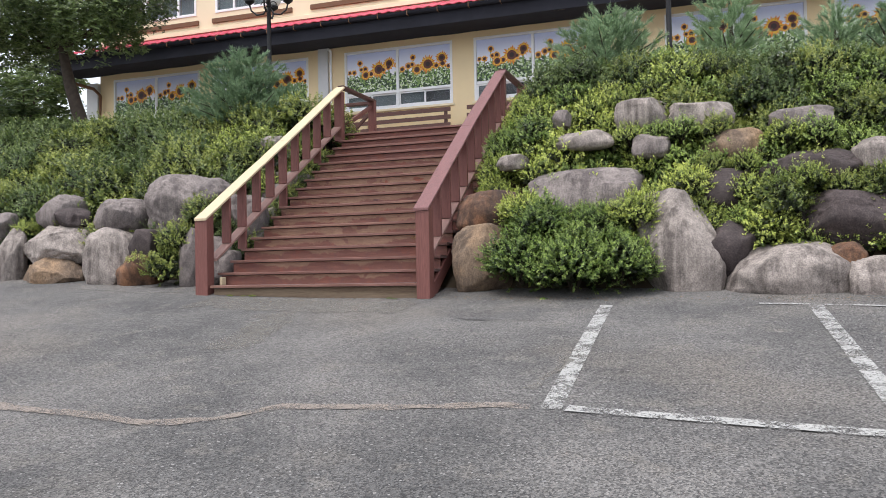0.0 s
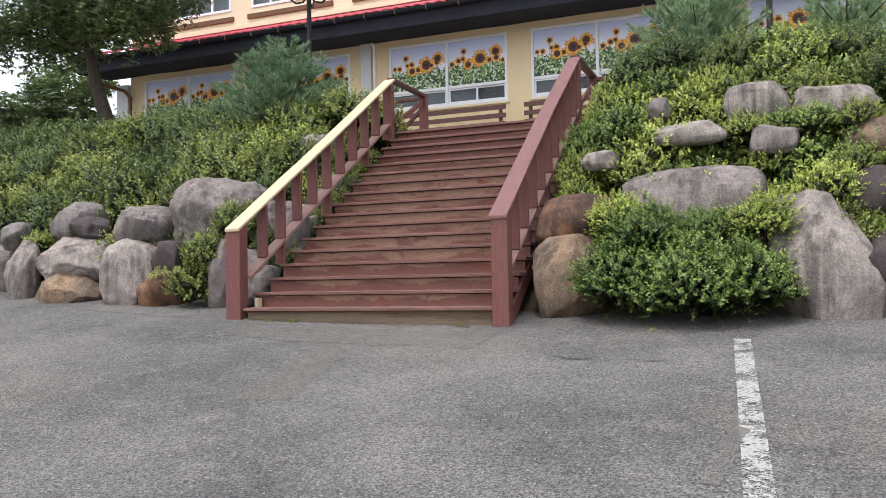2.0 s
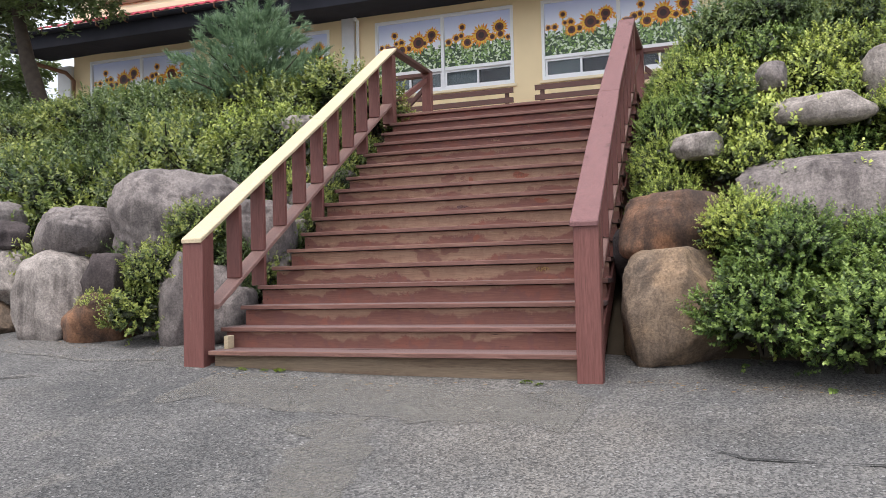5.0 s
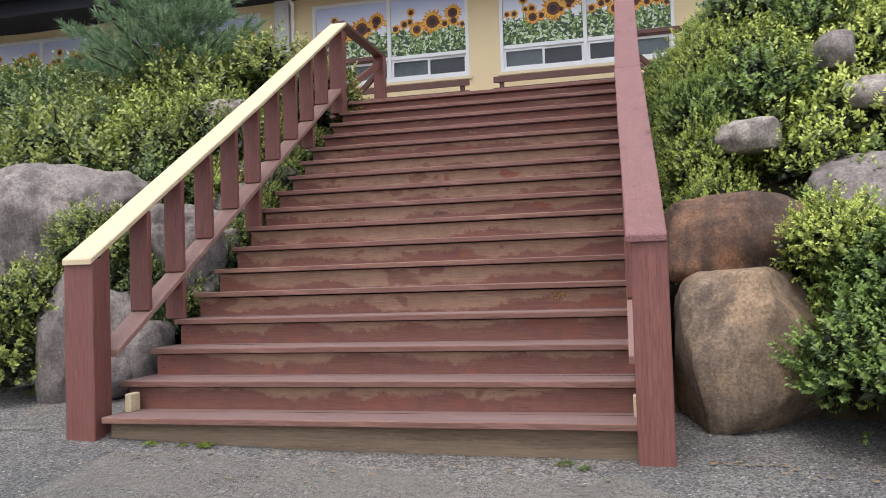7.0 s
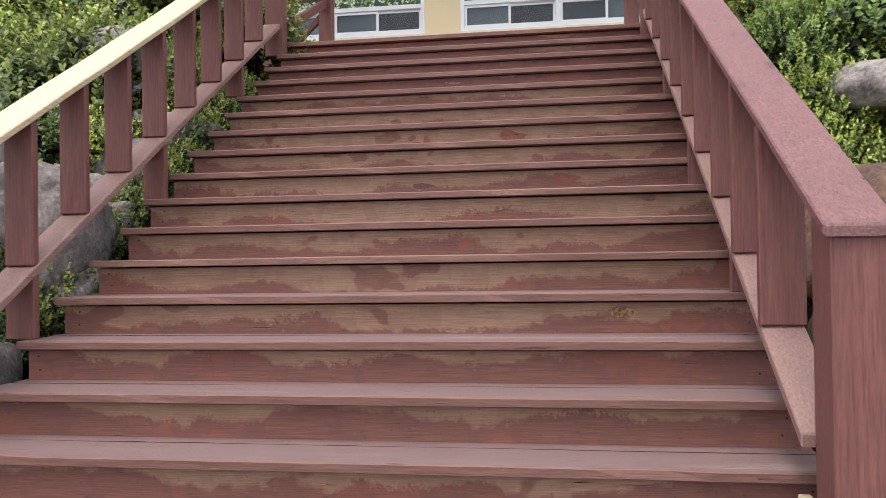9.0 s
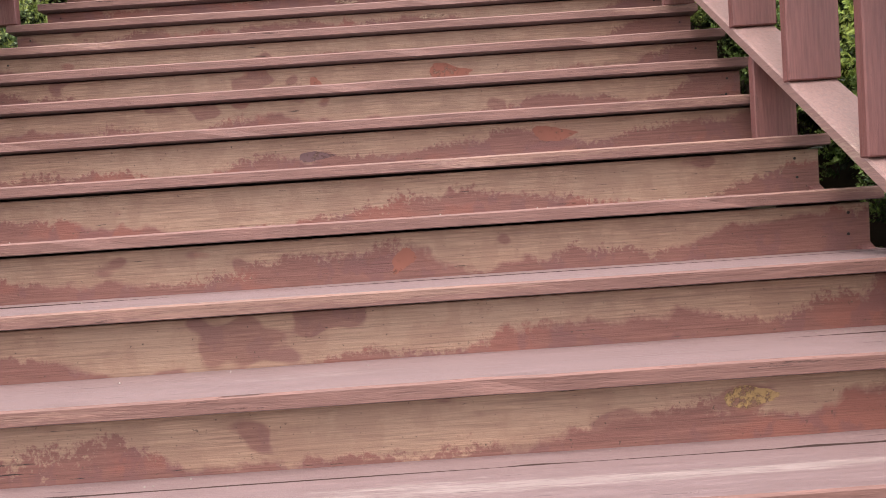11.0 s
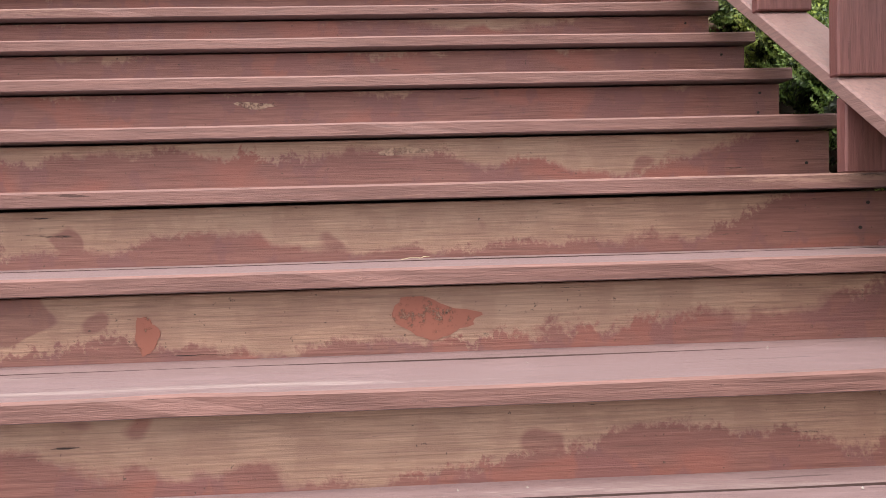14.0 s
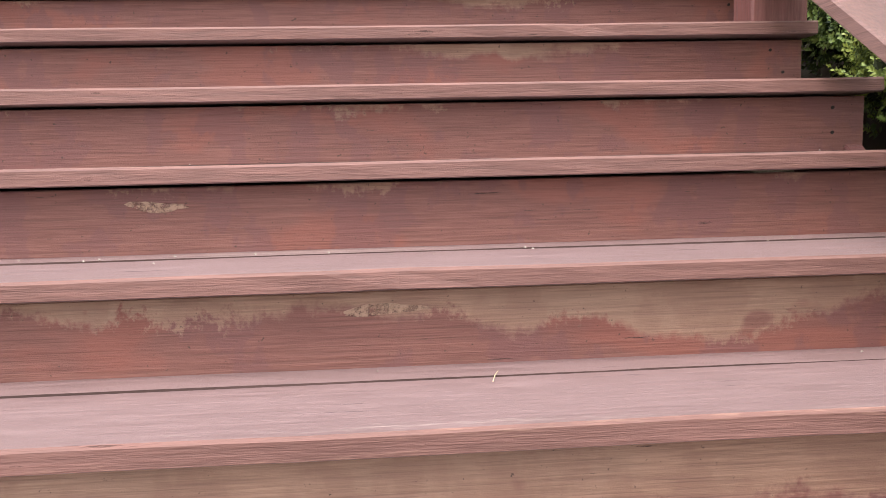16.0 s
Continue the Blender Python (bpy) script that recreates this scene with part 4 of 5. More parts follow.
# ---- terrace furniture ----
def slat_bench(x, wide):
    thing = tagged(empty("bench", (x, 18.0, TOP_Z)), "long dark brown slatted wooden bench against the wall", "bench", "terrace benches")
    for z, y in ((1.51, 0.16), (1.31, 0.15), (1.11, 0.14)):
        part("back_slat", plank(0, wide, y, y + 0.035, z - 0.105, z, 0.002, int(z * 100), n=6), [DARK_WOOD, DARK_WOOD], thing)
    for i in range(3):
        part("seat_slat", plank(0, wide, -0.30 + 0.13 * i, -0.19 + 0.13 * i, 0.52, 0.56, 0.002, i, n=6), [DARK_WOOD, DARK_WOOD], thing)
    m = max(2, int(wide / 1.2))
    for i in range(m):
        px = 0.1 + (wide - 0.28) * i / (m - 1)
        part("post", box(px, px + 0.08, 0.198, 0.25, 0, 1.49, 0.004), DARK_WOOD, thing)
        part("leg", box(px, px + 0.08, -0.3, -0.22, 0, 0.52, 0.004), DARK_WOOD, thing)
    return thing


slat_bench(-9.6, 3.54)
slat_bench(-5.62, 3.0)
slat_bench(-1.4, 3.2)
slat_bench(-13.5, 3.2)


def street_lamp(x, y, base):
    """A black iron lamp with scrolled arms that carry opal globes."""
    thing = tagged(empty("street_lamp", (x, y, base)), "black iron lamp post with scrolled arms and globes", "street lamp", "terrace lamps")
    part("pole", lathe([(0.14, -0.45), (0.14, 0.1), (0.10, 0.16), (0.075, 0.5), (0.085, 0.55), (0.06, 0.6), (0.05, 1.0), (0.062, 1.03), (0.05, 1.06), (0.042, 2.9), (0.06, 2.93), (0.03, 3.05), (0.03, 3.3)], 14), IRON, thing, smooth=True)
    for i in range(4):
        a = math.pi / 2 * i + 0.3
        c, s = math.cos(a), math.sin(a)
        prof = [(0.03, 2.72), (0.12, 2.60), (0.26, 2.58), (0.38, 2.68), (0.42, 2.82)]
        arm = part("arm", tube([(r * c, r * s, z) for r, z in prof], [0.022, 0.02, 0.02, 0.018, 0.018], 8), IRON, thing, smooth=True)
        curl = [(0.10 + 0.07 * math.cos(t), 2.80 + 0.07 * math.sin(t)) for t in [k * 0.7 for k in range(8)]]
        part("scroll", tube([(r * c, r * s, z) for r, z in curl], [0.012] * 8, 6), IRON, arm, smooth=True)
        part("cup", lathe([(0.02, 2.80), (0.10, 2.86), (0.11, 2.90)], 14, at=(0.42 * c, 0.42 * s, 0)), IRON, arm, smooth=True)
        part("globe", lathe([(0.08, 2.90)] + [(0.17 * math.sin(t), 3.06 - 0.17 * math.cos(t)) for t in (0.6, 1.0, 1.4, 1.8, 2.2, 2.6, 2.95)], 16, at=(0.42 * c, 0.42 * s, 0)), GLOBE, arm, smooth=True)
    return thing


street_lamp(-8.78, 14.0, TOP_Z + 0.36)
street_lamp(-0.48, 14.0, TOP_Z + 0.3)

# ---- boulders ----
ROCKS = []


def boulder(x, y, z, w, h, mat, label, deep=0.9, boxy=0.55, lean=0.0, seed=0, top=0.0, rugged=0.0):
    """A weathered boulder of width w and height h centred at x, y, z: a squared-off, dented stone with its foot in the soil."""
    seed += int(abs(x * 131 + z * 57))
    bm = bmesh.new()
    bmesh.ops.create_icosphere(bm, subdivisions=5 if w * h > 0.55 else 4, radius=1.0)
    rnd = random.Random(seed)
    cuts = [(Vector((rnd.uniform(-1, 1), rnd.uniform(-1, -0.1), rnd.uniform(-0.6, 1))).normalized(), rnd.uniform(0.86 - 0.18 * rugged, 1.02 - 0.04 * rugged)) for _ in range(6 + int(8 * rugged))]
    d = max(0.35, min(w, h * 1.3) * deep)
    for v in bm.verts:
        p = v.co.copy()
        p = Vector([math.copysign(abs(c) ** boxy, c) for c in p])
        for nrm, off in cuts:
            over = p.dot(nrm) - off
            if over > 0:
                p -= nrm * over * 0.97
        q = p * 1.3 + Vector((seed * 0.37, seed * 0.11, 0))
        p *= 1 + 0.10 * noise.noise(q) + 0.045 * noise.noise(q * 2.6) + (0.014 + 0.03 * rugged) * noise.noise(q * 6) + (0.006 + 0.014 * rugged) * noise.noise(q * 14)
        for scale, depth in ((1.5, 0.5), (3.3, 0.55), (6.1, 0.3)):
            p *= 1 - depth * (0.3 + 0.9 * rugged) * max(0, 0.07 - abs(noise.noise(q * scale + Vector((9, 3, 1)))))
        narrow = 1 - top * max(0, p.z)
        v.co = Vector((p.x * w / 2 * narrow + lean * p.z * h / 2, p.y * d / 2, p.z * h / 2))
    los = [min(v.co[i] for v in bm.verts) for i in range(3)]
    his = [max(v.co[i] for v in bm.verts) for i in range(3)]
    for v in bm.verts:
        v.co = Vector([((v.co[i] - los[i]) / (his[i] - los[i]) - 0.5) * (w, d, h)[i] for i in range(3)])
    ob = part("boulder", bm, mat, smooth=True)
    ob.location = (x, y + d * 0.38, z)
    ROCKS.append((x, z, w, h, y))
    return tagged(ob, label, "boulder", "retaining boulders")


boulder(-2.72, 8.94, 0.44, 0.80, 1.02, R_TAN, "upright tan granite boulder beside the stair post", boxy=0.42, seed=3)
boulder(-2.70, 9.41, 1.12, 0.90, 0.60, R_BROWN, "brown rust-stained boulder beside the stairs", boxy=0.42)
boulder(-1.44, 9.59, 1.30, 1.56, 0.80, R_GREY, "smooth grey boulder with dark water stains", boxy=0.42)
boulder(-0.22, 9.00, 0.52, 1.08, 1.56, R_PALE, "tall pale granite boulder tapering to a rounded top", boxy=0.5, top=0.34, lean=-0.16, seed=12)
boulder(1.04, 8.76, 0.18, 1.62, 0.86, R_PALE, "broad low pale boulder with streaked face", boxy=0.85, top=0.25)
boulder(0.34, 9.04, 0.52, 0.62, 0.72, R_DARK, "dark angular boulder in the bank", rugged=0.45)
boulder(0.37, 9.52, 1.22, 0.80, 0.70, R_DARK, "dark flat-faced boulder in the bank", boxy=0.42, rugged=0.45)
boulder(1.35, 9.68, 1.50, 1.38, 0.52, R_DARK, "long dark slab boulder", boxy=0.42, rugged=0.45)
boulder(1.66, 9.19, 0.83, 1.18, 0.76, R_DARK, "large dark purple-grey boulder", boxy=0.42, rugged=0.45)
boulder(2.08, 9.75, 1.60, 0.55, 0.54, R_PALE, "pale angular boulder in the bank", rugged=0.45)
boulder(-0.74, 10.36, 2.40, 0.76, 0.56, R_PALE, "pale boulder with a dark stain on top", boxy=0.42)
boulder(0.04, 10.32, 2.36, 0.92, 0.46, R_PALE, "pale weathered boulder under the hedge", boxy=0.42)
boulder(0.44, 9.95, 1.85, 0.80, 0.52, R_TAN, "tan boulder in the bank", boxy=0.42)
boulder(1.29, 10.20, 2.18, 0.80, 0.42, R_GREY, "grey boulder under the hedge", boxy=0.42)
boulder(-1.48, 10.12, 2.11, 0.81, 0.28, R_PALE, "flat pale stone among shrubs")
boulder(-2.52, 10.02, 1.85, 0.46, 0.24, R_PALE, "small pale stone among shrubs")
boulder(-0.59, 10.00, 1.95, 0.53, 0.37, R_GREY, "grey stone among shrubs")
boulder(1.60, 8.92, 0.38, 0.40, 0.40, R_BROWN, "small reddish brown stone")
boulder(1.83, 8.72, 0.11, 0.56, 0.62, R_PALE, "pale angular boulder at the foot of the bank", rugged=0.45)
boulder(-1.86, 10.38, 2.48, 0.27, 0.28, R_GREY, "small dark grey stone among shrubs")
boulder(2.75, 9.10, 0.55, 0.90, 1.10, R_GREY, "grey boulder at the foot of the bank")
boulder(-10.88, 9.09, 0.62, 0.51, 1.13, R_PALE, "upright pale boulder in the retaining wall", boxy=0.65, rugged=0.9)
boulder(-10.05, 9.17, 0.87, 1.36, 0.77, R_PALE, "wide pale boulder with dark clefts", boxy=0.65, rugged=0.9)
boulder(-10.00, 8.97, 0.38, 1.24, 0.69, R_TAN, "low tan wedge-shaped boulder", boxy=0.95, top=0.4, rugged=0.6)
boulder(-8.88, 9.06, 0.56, 0.99, 1.16, R_PALE, "pale rugged boulder with a dark hollow", boxy=0.68, top=0.15)
boulder(-8.99, 9.36, 1.25, 0.97, 0.74, R_GREY, "square grey boulder stacked in the bank", boxy=0.4, rugged=0.6)
boulder(-10.30, 9.46, 1.43, 0.77, 0.63, R_GREY, "rounded grey boulder stacked in the bank", rugged=0.6)
boulder(-7.75, 9.46, 1.44, 1.29, 1.06, R_GREY, "large grey boulder with streaked face", boxy=0.68, lean=0.12, rugged=0.6)
boulder(-7.25, 9.04, 0.54, 0.41, 1.04, R_GREY, "grey boulder beside the stairs", boxy=0.7, rugged=0.6)
boulder(-11.34, 9.37, 1.25, 0.46, 0.46, R_GREY, "grey boulder stacked in the bank", rugged=0.6)
boulder(-8.27, 8.96, 0.36, 0.73, 0.65, R_BROWN, "low brownish boulder at the kerbless edge", rugged=0.6)
boulder(-9.87, 9.40, 1.32, 0.62, 0.34, R_DARK, "dark stone wedged between boulders", rugged=0.6)
boulder(-7.16, 11.30, 2.60, 0.54, 0.40, R_PALE, "pale stone among shrubs", rugged=0.6)
boulder(-8.20, 9.14, 0.79, 0.42, 0.58, R_DARK, "dark stone wedged between boulders", rugged=0.6)
boulder(-6.95, 9.75, 1.20, 0.85, 0.83, R_GREY, "grey boulder behind the railing", boxy=0.65, rugged=0.6)
boulder(-6.95, 9.10, 0.55, 0.56, 0.77, R_GREY, "grey boulder behind the stair post", boxy=0.65, rugged=0.6)
boulder(-12.00, 9.50, 0.70, 1.02, 1.04, R_GREY, "grey boulder at the foot of the bank", rugged=0.6)
boulder(-3.00, 9.75, 0.85, 0.50, 0.80, R_DARK, "dark stone beside the stairs", rugged=0.45)


boulder(-6.98, 10.35, 1.35, 0.55, 0.55, R_GREY, "grey stone tucked beside the stairs", rugged=0.6)
boulder(-6.86, 10.75, 1.66, 0.42, 0.42, R_GREY, "small grey stone tucked beside the stairs", rugged=0.6)
boulder(-6.84, 11.15, 1.95, 0.36, 0.34, R_PALE, "small pale stone tucked beside the stairs", rugged=0.6)
for y, w, h, mat, words in ((9.20, 0.34, 0.50, R_GREY, "grey stone wedged under the stair railing"), (9.85, 0.36, 0.42, R_PALE, "pale stone wedged under the stair railing"), (10.45, 0.30, 0.34, R_PALE, "small pale stone under the stair railing"), (11.55, 0.28, 0.30, R_GREY, "small grey stone under the stair railing")):
    boulder(-6.70, y, nose_z(y) - 0.22, w, h, mat, words)


# ---- planting ----
def leaves_mesh(name, seed, tips, per_tip, leaf, spread, mats, shape, broad=0.42):
    """Leaves in small rosettes at the tips of twigs, over a lumpy crown of about unit radius. Each leaf is a folded diamond."""
    rnd = np.random.RandomState(seed)
    d = rnd.normal(size=(tips, 3))
    d[:, 2] = np.abs(d[:, 2]) * shape[0] - shape[1]
    d /= np.linalg.norm(d, axis=1)[:, None]
    lump = np.array([1 + 0.34 * noise.noise((a * 1.7 + seed, b * 1.7, c * 1.7)) + 0.24 * noise.noise((a * 4 + seed, b * 4, c * 4)) for a, b, c in d])
    r = lump * (1 - 0.42 * rnd.rand(tips) ** 2.2)
    c = d * r[:, None] * np.array([1, 1, shape[2]])
    axis = d * 0.8 + np.array([0, 0, 0.55]) + rnd.normal(size=(tips, 3)) * 0.3
    axis /= np.linalg.norm(axis, axis=1)[:, None]
    verts, faces = [], []
    a = np.repeat(axis, per_tip, 0)
    o = np.repeat(c, per_tip, 0)
    m = len(a)
    s = np.cross(a, rnd.normal(size=(m, 3)))
    s /= np.linalg.norm(s, axis=1)[:, None]
    way = a * rnd.uniform(0.15, 0.9, (m, 1)) + s * spread
    way /= np.linalg.norm(way, axis=1)[:, None]
    side = np.cross(way, a)
    side /= np.linalg.norm(side, axis=1)[:, None] + 1e-6
    length = leaf * rnd.uniform(0.7, 1.3, (m, 1))
    o = o + a * rnd.uniform(-0.6, 0.3, (m, 1)) * leaf
    up = np.cross(side, way)
    v = np.stack([o, o + way * length * 0.5 + side * length * broad * 0.5 + up * length * 0.1, o + way * length, o + way * length * 0.5 - side * length * broad * 0.5 + up * length * 0.1], 1).reshape(-1, 3)
    i = np.arange(m)[:, None] * 4
    tri = np.concatenate([i + np.array([[0, 1, 2]]), i + np.array([[0, 2, 3]])], 1).reshape(-1, 3)
    me = bpy.data.meshes.new(name)
    me.from_pydata(v.tolist(), [], tri.tolist())
    for x in mats:
        me.materials.append(x)
    return me


def shoots_mesh(name, seed, shoots, per, leaf, mats, shape, reach=0.34):
    """Leafy shoots that stand out of a lumpy crown of about unit radius: leaves set round each shoot, the youngest at its tip."""
    rnd = np.random.RandomState(seed)
    d = rnd.normal(size=(shoots, 3))
    d[:, 2] = np.abs(d[:, 2]) * shape[0] - shape[1]
    d /= np.linalg.norm(d, axis=1)[:, None]
    lump = np.array([1 + 0.30 * noise.noise((a * 1.7 + seed, b * 1.7, c * 1.7)) + 0.30 * noise.noise((a * 4.5 + seed, b * 4.5, c * 4.5)) for a, b, c in d])
    root = d * (lump * rnd.uniform(0.50, 0.78, shoots))[:, None] * np.array([1, 1, shape[2]])
    axis = d * 0.75 + np.array([0, 0, 0.55]) + rnd.normal(size=(shoots, 3)) * 0.28
    axis /= np.linalg.norm(axis, axis=1)[:, None]
    long = reach * rnd.uniform(0.6, 1.3, shoots)
    f = np.tile(np.linspace(0.1, 1.0, per), shoots)
    a, o, ln = np.repeat(axis, per, 0), np.repeat(root, per, 0), np.repeat(long, per)
    m = len(a)
    o = o + a * (f * ln)[:, None]
    s = np.cross(a, rnd.normal(size=(m, 3)))
    s /= np.linalg.norm(s, axis=1)[:, None]
    way = a * (rnd.uniform(0.1, 0.5, m) + 0.5 * f)[:, None] + s
    way /= np.linalg.norm(way, axis=1)[:, None]
    side = np.cross(way, a)
    side /= np.linalg.norm(side, axis=1)[:, None] + 1e-6
    up = np.cross(side, way)
    length = (leaf * rnd.uniform(0.75, 1.25, m) * (1.1 - 0.35 * f))[:, None]
    v = np.stack([o, o + way * length * 0.55 + side * length * 0.31 + up * length * 0.08, o + way * length, o + way * length * 0.55 - side * length * 0.31 + up * length * 0.08], 1).reshape(-1, 3)
    i = np.arange(m)[:, None] * 4
    tri = np.concatenate([i + np.array([[0, 1, 2]]), i + np.array([[0, 2, 3]])], 1).reshape(-1, 3)
    me = bpy.data.meshes.new(name)
    me.from_pydata(v.tolist(), [], tri.tolist())
    for x in mats:
        me.materials.append(x)
    me.polygons.foreach_set("material_index", np.repeat(f + rnd.uniform(-0.12, 0.12, m) > 0.55, 2).astype(np.int32))
    return me


def twigs_mesh(seed, h):
    bm = bmesh.new()
    rnd = random.Random(seed)
    for i in range(9):
        a = rnd.uniform(0, 6.28)
        e = Vector((0.6 * math.cos(a), 0.6 * math.sin(a), rnd.uniform(0.3, 0.75) * h))
        tube([(0.05 * math.cos(a), 0.05 * math.sin(a), -0.5), e * 0.5 + Vector((0, 0, 0.05)), e], [0.03, 0.02, 0.008], 5, bm)
    return mesh_of("stem", bm, TWIG)


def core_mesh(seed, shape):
    """Ragged tangle of inner leaves, coloured dark for shade, well inside the outer leaves."""
    return leaves_mesh("inner_foliage", seed + 50, 260, 5, 0.17, 1.0, [LEAF_SHADE], (shape[0], shape[1], shape[2] * 0.8), 0.7)


KINDS = {
    "azalea": ((LEAF_A, LEAF_A_TIP), (1.0, 0.42, 0.95)),
    "box": ((LEAF_B, LEAF_B_TIP), (1.0, 0.42, 0.95)),
    "young": ((LEAF_C, LEAF_C_TIP), (1.0, 0.40, 0.95)),
    "lush": ((LEAF_D, LEAF_D_TIP), (1.0, 0.42, 0.95)),
}
SHRUB = {}
for name, (mats, shape) in KINDS.items():
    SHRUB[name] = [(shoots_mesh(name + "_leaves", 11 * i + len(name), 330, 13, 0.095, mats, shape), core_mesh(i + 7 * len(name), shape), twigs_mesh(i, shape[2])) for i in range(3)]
FINE = {name: shoots_mesh(name + "_fine_leaves", 91 + len(name), 800, 20, 0.062, mats, shape, 0.28) for name, (mats, shape) in KINDS.items()}
LABELS = {"azalea": "dense yellow-green azalea shrub on the rocky bank", "box": "dense dark green clipped shrub on the bank", "young": "bright green young azalea shoots among the boulders", "lush": "full fresh green shrub with small glossy leaves"}
SHRUBS = []


def shrub(kind, x, y, z, r, high=1.0, fine=False, turn=None):
    v = random.randrange(3)
    leaves, core, twigs = SHRUB[kind][v]
    thing = tagged(empty("shrub", (x, y, z)), LABELS[kind], "shrub", "bank planting")
    thing.scale = (r, r, r * high)
    thing.rotation_euler = (0, 0, random.uniform(0, 6.28) if turn is None else turn)
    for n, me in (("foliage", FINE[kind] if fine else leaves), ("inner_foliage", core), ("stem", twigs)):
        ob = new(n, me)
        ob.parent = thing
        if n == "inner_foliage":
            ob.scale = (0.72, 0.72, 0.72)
    SHRUBS.append((x, y, z, r))
    return thing


def hides_rock(x, y, z, r):
    for rx, rz, w, h, ry in ROCKS:
        lift, half = (0.34, 0.36) if rz > 1.0 else (0.24, 0.5)
        if y - 0.6 * r < ry + 0.4 and ((x - rx) / (w / 2 + 0.10 * r)) ** 2 + ((z - rz - lift * h) / (half * h + 0.06 * r)) ** 2 < 1:
            return True
    return False


# the full bush at the foot of the bank and the ones tucked beside the stairs
for x, y, z, r, k in ((-2.09, 8.82, 0.40, 0.52, "lush"), (-1.44, 8.77, 0.34, 0.60, "lush"), (-0.92, 8.82, 0.36, 0.50, "lush"), (-1.89, 9.07, 0.85, 0.45, "lush"), (-1.29, 9.12, 0.78, 0.42, "lush"), (-2.19, 9.27, 1.05, 0.36, "young"), (-0.76, 9.17, 0.95, 0.36, "young")):
    shrub(k, x, y, z, r, 0.95, True)
for x, y, z, r, k in ((-7.63, 9.10, 0.45, 0.36, "azalea"), (-7.53, 9.25, 0.85, 0.36, "azalea"), (-7.23, 9.50, 1.25, 0.36, "azalea"), (-6.93, 9.55, 0.95, 0.28, "box"), (-8.13, 9.05, 0.55, 0.16, "young"), (-10.83, 9.55, 1.12, 0.22, "young")):
    shrub(k, x, y, z, r)
for x, y, z, r, k in ((-0.05, 9.45, 0.95, 0.30, "azalea"), (-0.12, 9.60, 1.3, 0.36, "young"), (0.76, 9.40, 0.78, 0.40, "young"), (0.95, 9.40, 1.05, 0.40, "azalea"), (1.25, 9.50, 1.32, 0.26, "young"), (0.60, 9.60, 1.2, 0.30, "young"), (2.00, 9.60, 1.2, 0.3, "azalea"), (-0.55, 9.50, 1.05, 0.36, "young")):
    shrub(k, x, y, z, r)
# beside the right railing
for i in range(8):
    y = 9.75 + 0.33 * i
    shrub("young" if i % 3 else "lush", -2.74 + (0.16 if y > 11 else 0) + random.uniform(-0.06, 0.06), y, bank_right(y) + 0.10 - (0.25 if y > 11 else 0), random.uniform(0.30, 0.38), 1.15, True)
for i in range(12):
    y = 9.95 + 0.28 * i
    shrub("lush" if i % 3 else "young", -2.91 + random.uniform(-0.02, 0.02), y, nose_z(y) - 0.12, random.uniform(0.25, 0.29), 1.1, True)
for i in range(8):
    y = 10.9 + 0.28 * i
    shrub("azalea" if i % 2 else "young", -7.06 + random.uniform(-0.05, 0.05), y, nose_z(y) + 0.02, random.uniform(0.24, 0.30), 1.0)
for i in range(14):
    y = 9.55 + 0.22 * i
    shrub("azalea" if i % 3 else "box", -6.76 + random.uniform(-0.03, 0.03), y, nose_z(y) - 0.30, random.uniform(0.24, 0.27), 1.1)
# the rest of the bank, planted at random with an even spread
rnd = random.Random(4)
for side, x0, x1, y0, y1, gap, r0, r1, tries in (("r", -2.3, 3.5, 9.35, 12.1, 0.40, 0.32, 0.50, 3800), ("l", -16.3, -7.25, 9.75, 13.2, 0.60, 0.46, 0.68, 3200)):
    spots = []
    for n in range(tries):
        x, y, r = rnd.uniform(x0, x1), rnd.uniform(y0, y1), rnd.uniform(r0, r1)
        z = (bank_right(y) if side == "r" else bank_left(y)) + rnd.uniform(0.02, 0.26)
        if any((x - a) ** 2 + (y - b) ** 2 + (z - d) ** 2 < gap * gap for a, b, d in spots) or hides_rock(x, y, z, r):
            continue
        spots.append((x, y, z))
        shade = noise.noise((x * 0.45, y * 0.6, 3.0)) + (0.45 if side == "r" and y > 11.5 else -0.4 if side == "r" and x < -0.9 else -0.1 if side == "r" else 0.0) + (0.45 if side == "l" and x < -9.8 else 0.16 if side == "l" else -0.15)
        shrub("box" if shade > 0.25 else "lush" if side == "r" and n % 3 == 0 else "azalea" if shade > -0.2 else "young", x, y, z + rnd.uniform(-0.08, 0.05), r, rnd.uniform(0.85, 1.2))
# shoots that hang over the feet of the upper boulders
for n, (x, z, w, h, y) in enumerate([r for r in ROCKS if r[0] > -2.6 and r[1] > 1.15 and r[3] > 0.4]):
    for k in range(2 if w > 0.6 else 1):
        shrub(("azalea", "young", "lush")[(n + k) % 3], x + (k - 0.5) * 0.5 * w * (w > 0.6) + 0.06 * math.sin(n * 5.0), y - 0.10, z - 0.50 * h - 0.02, 0.25 + 0.03 * math.sin(n * 3.0), 1.0)
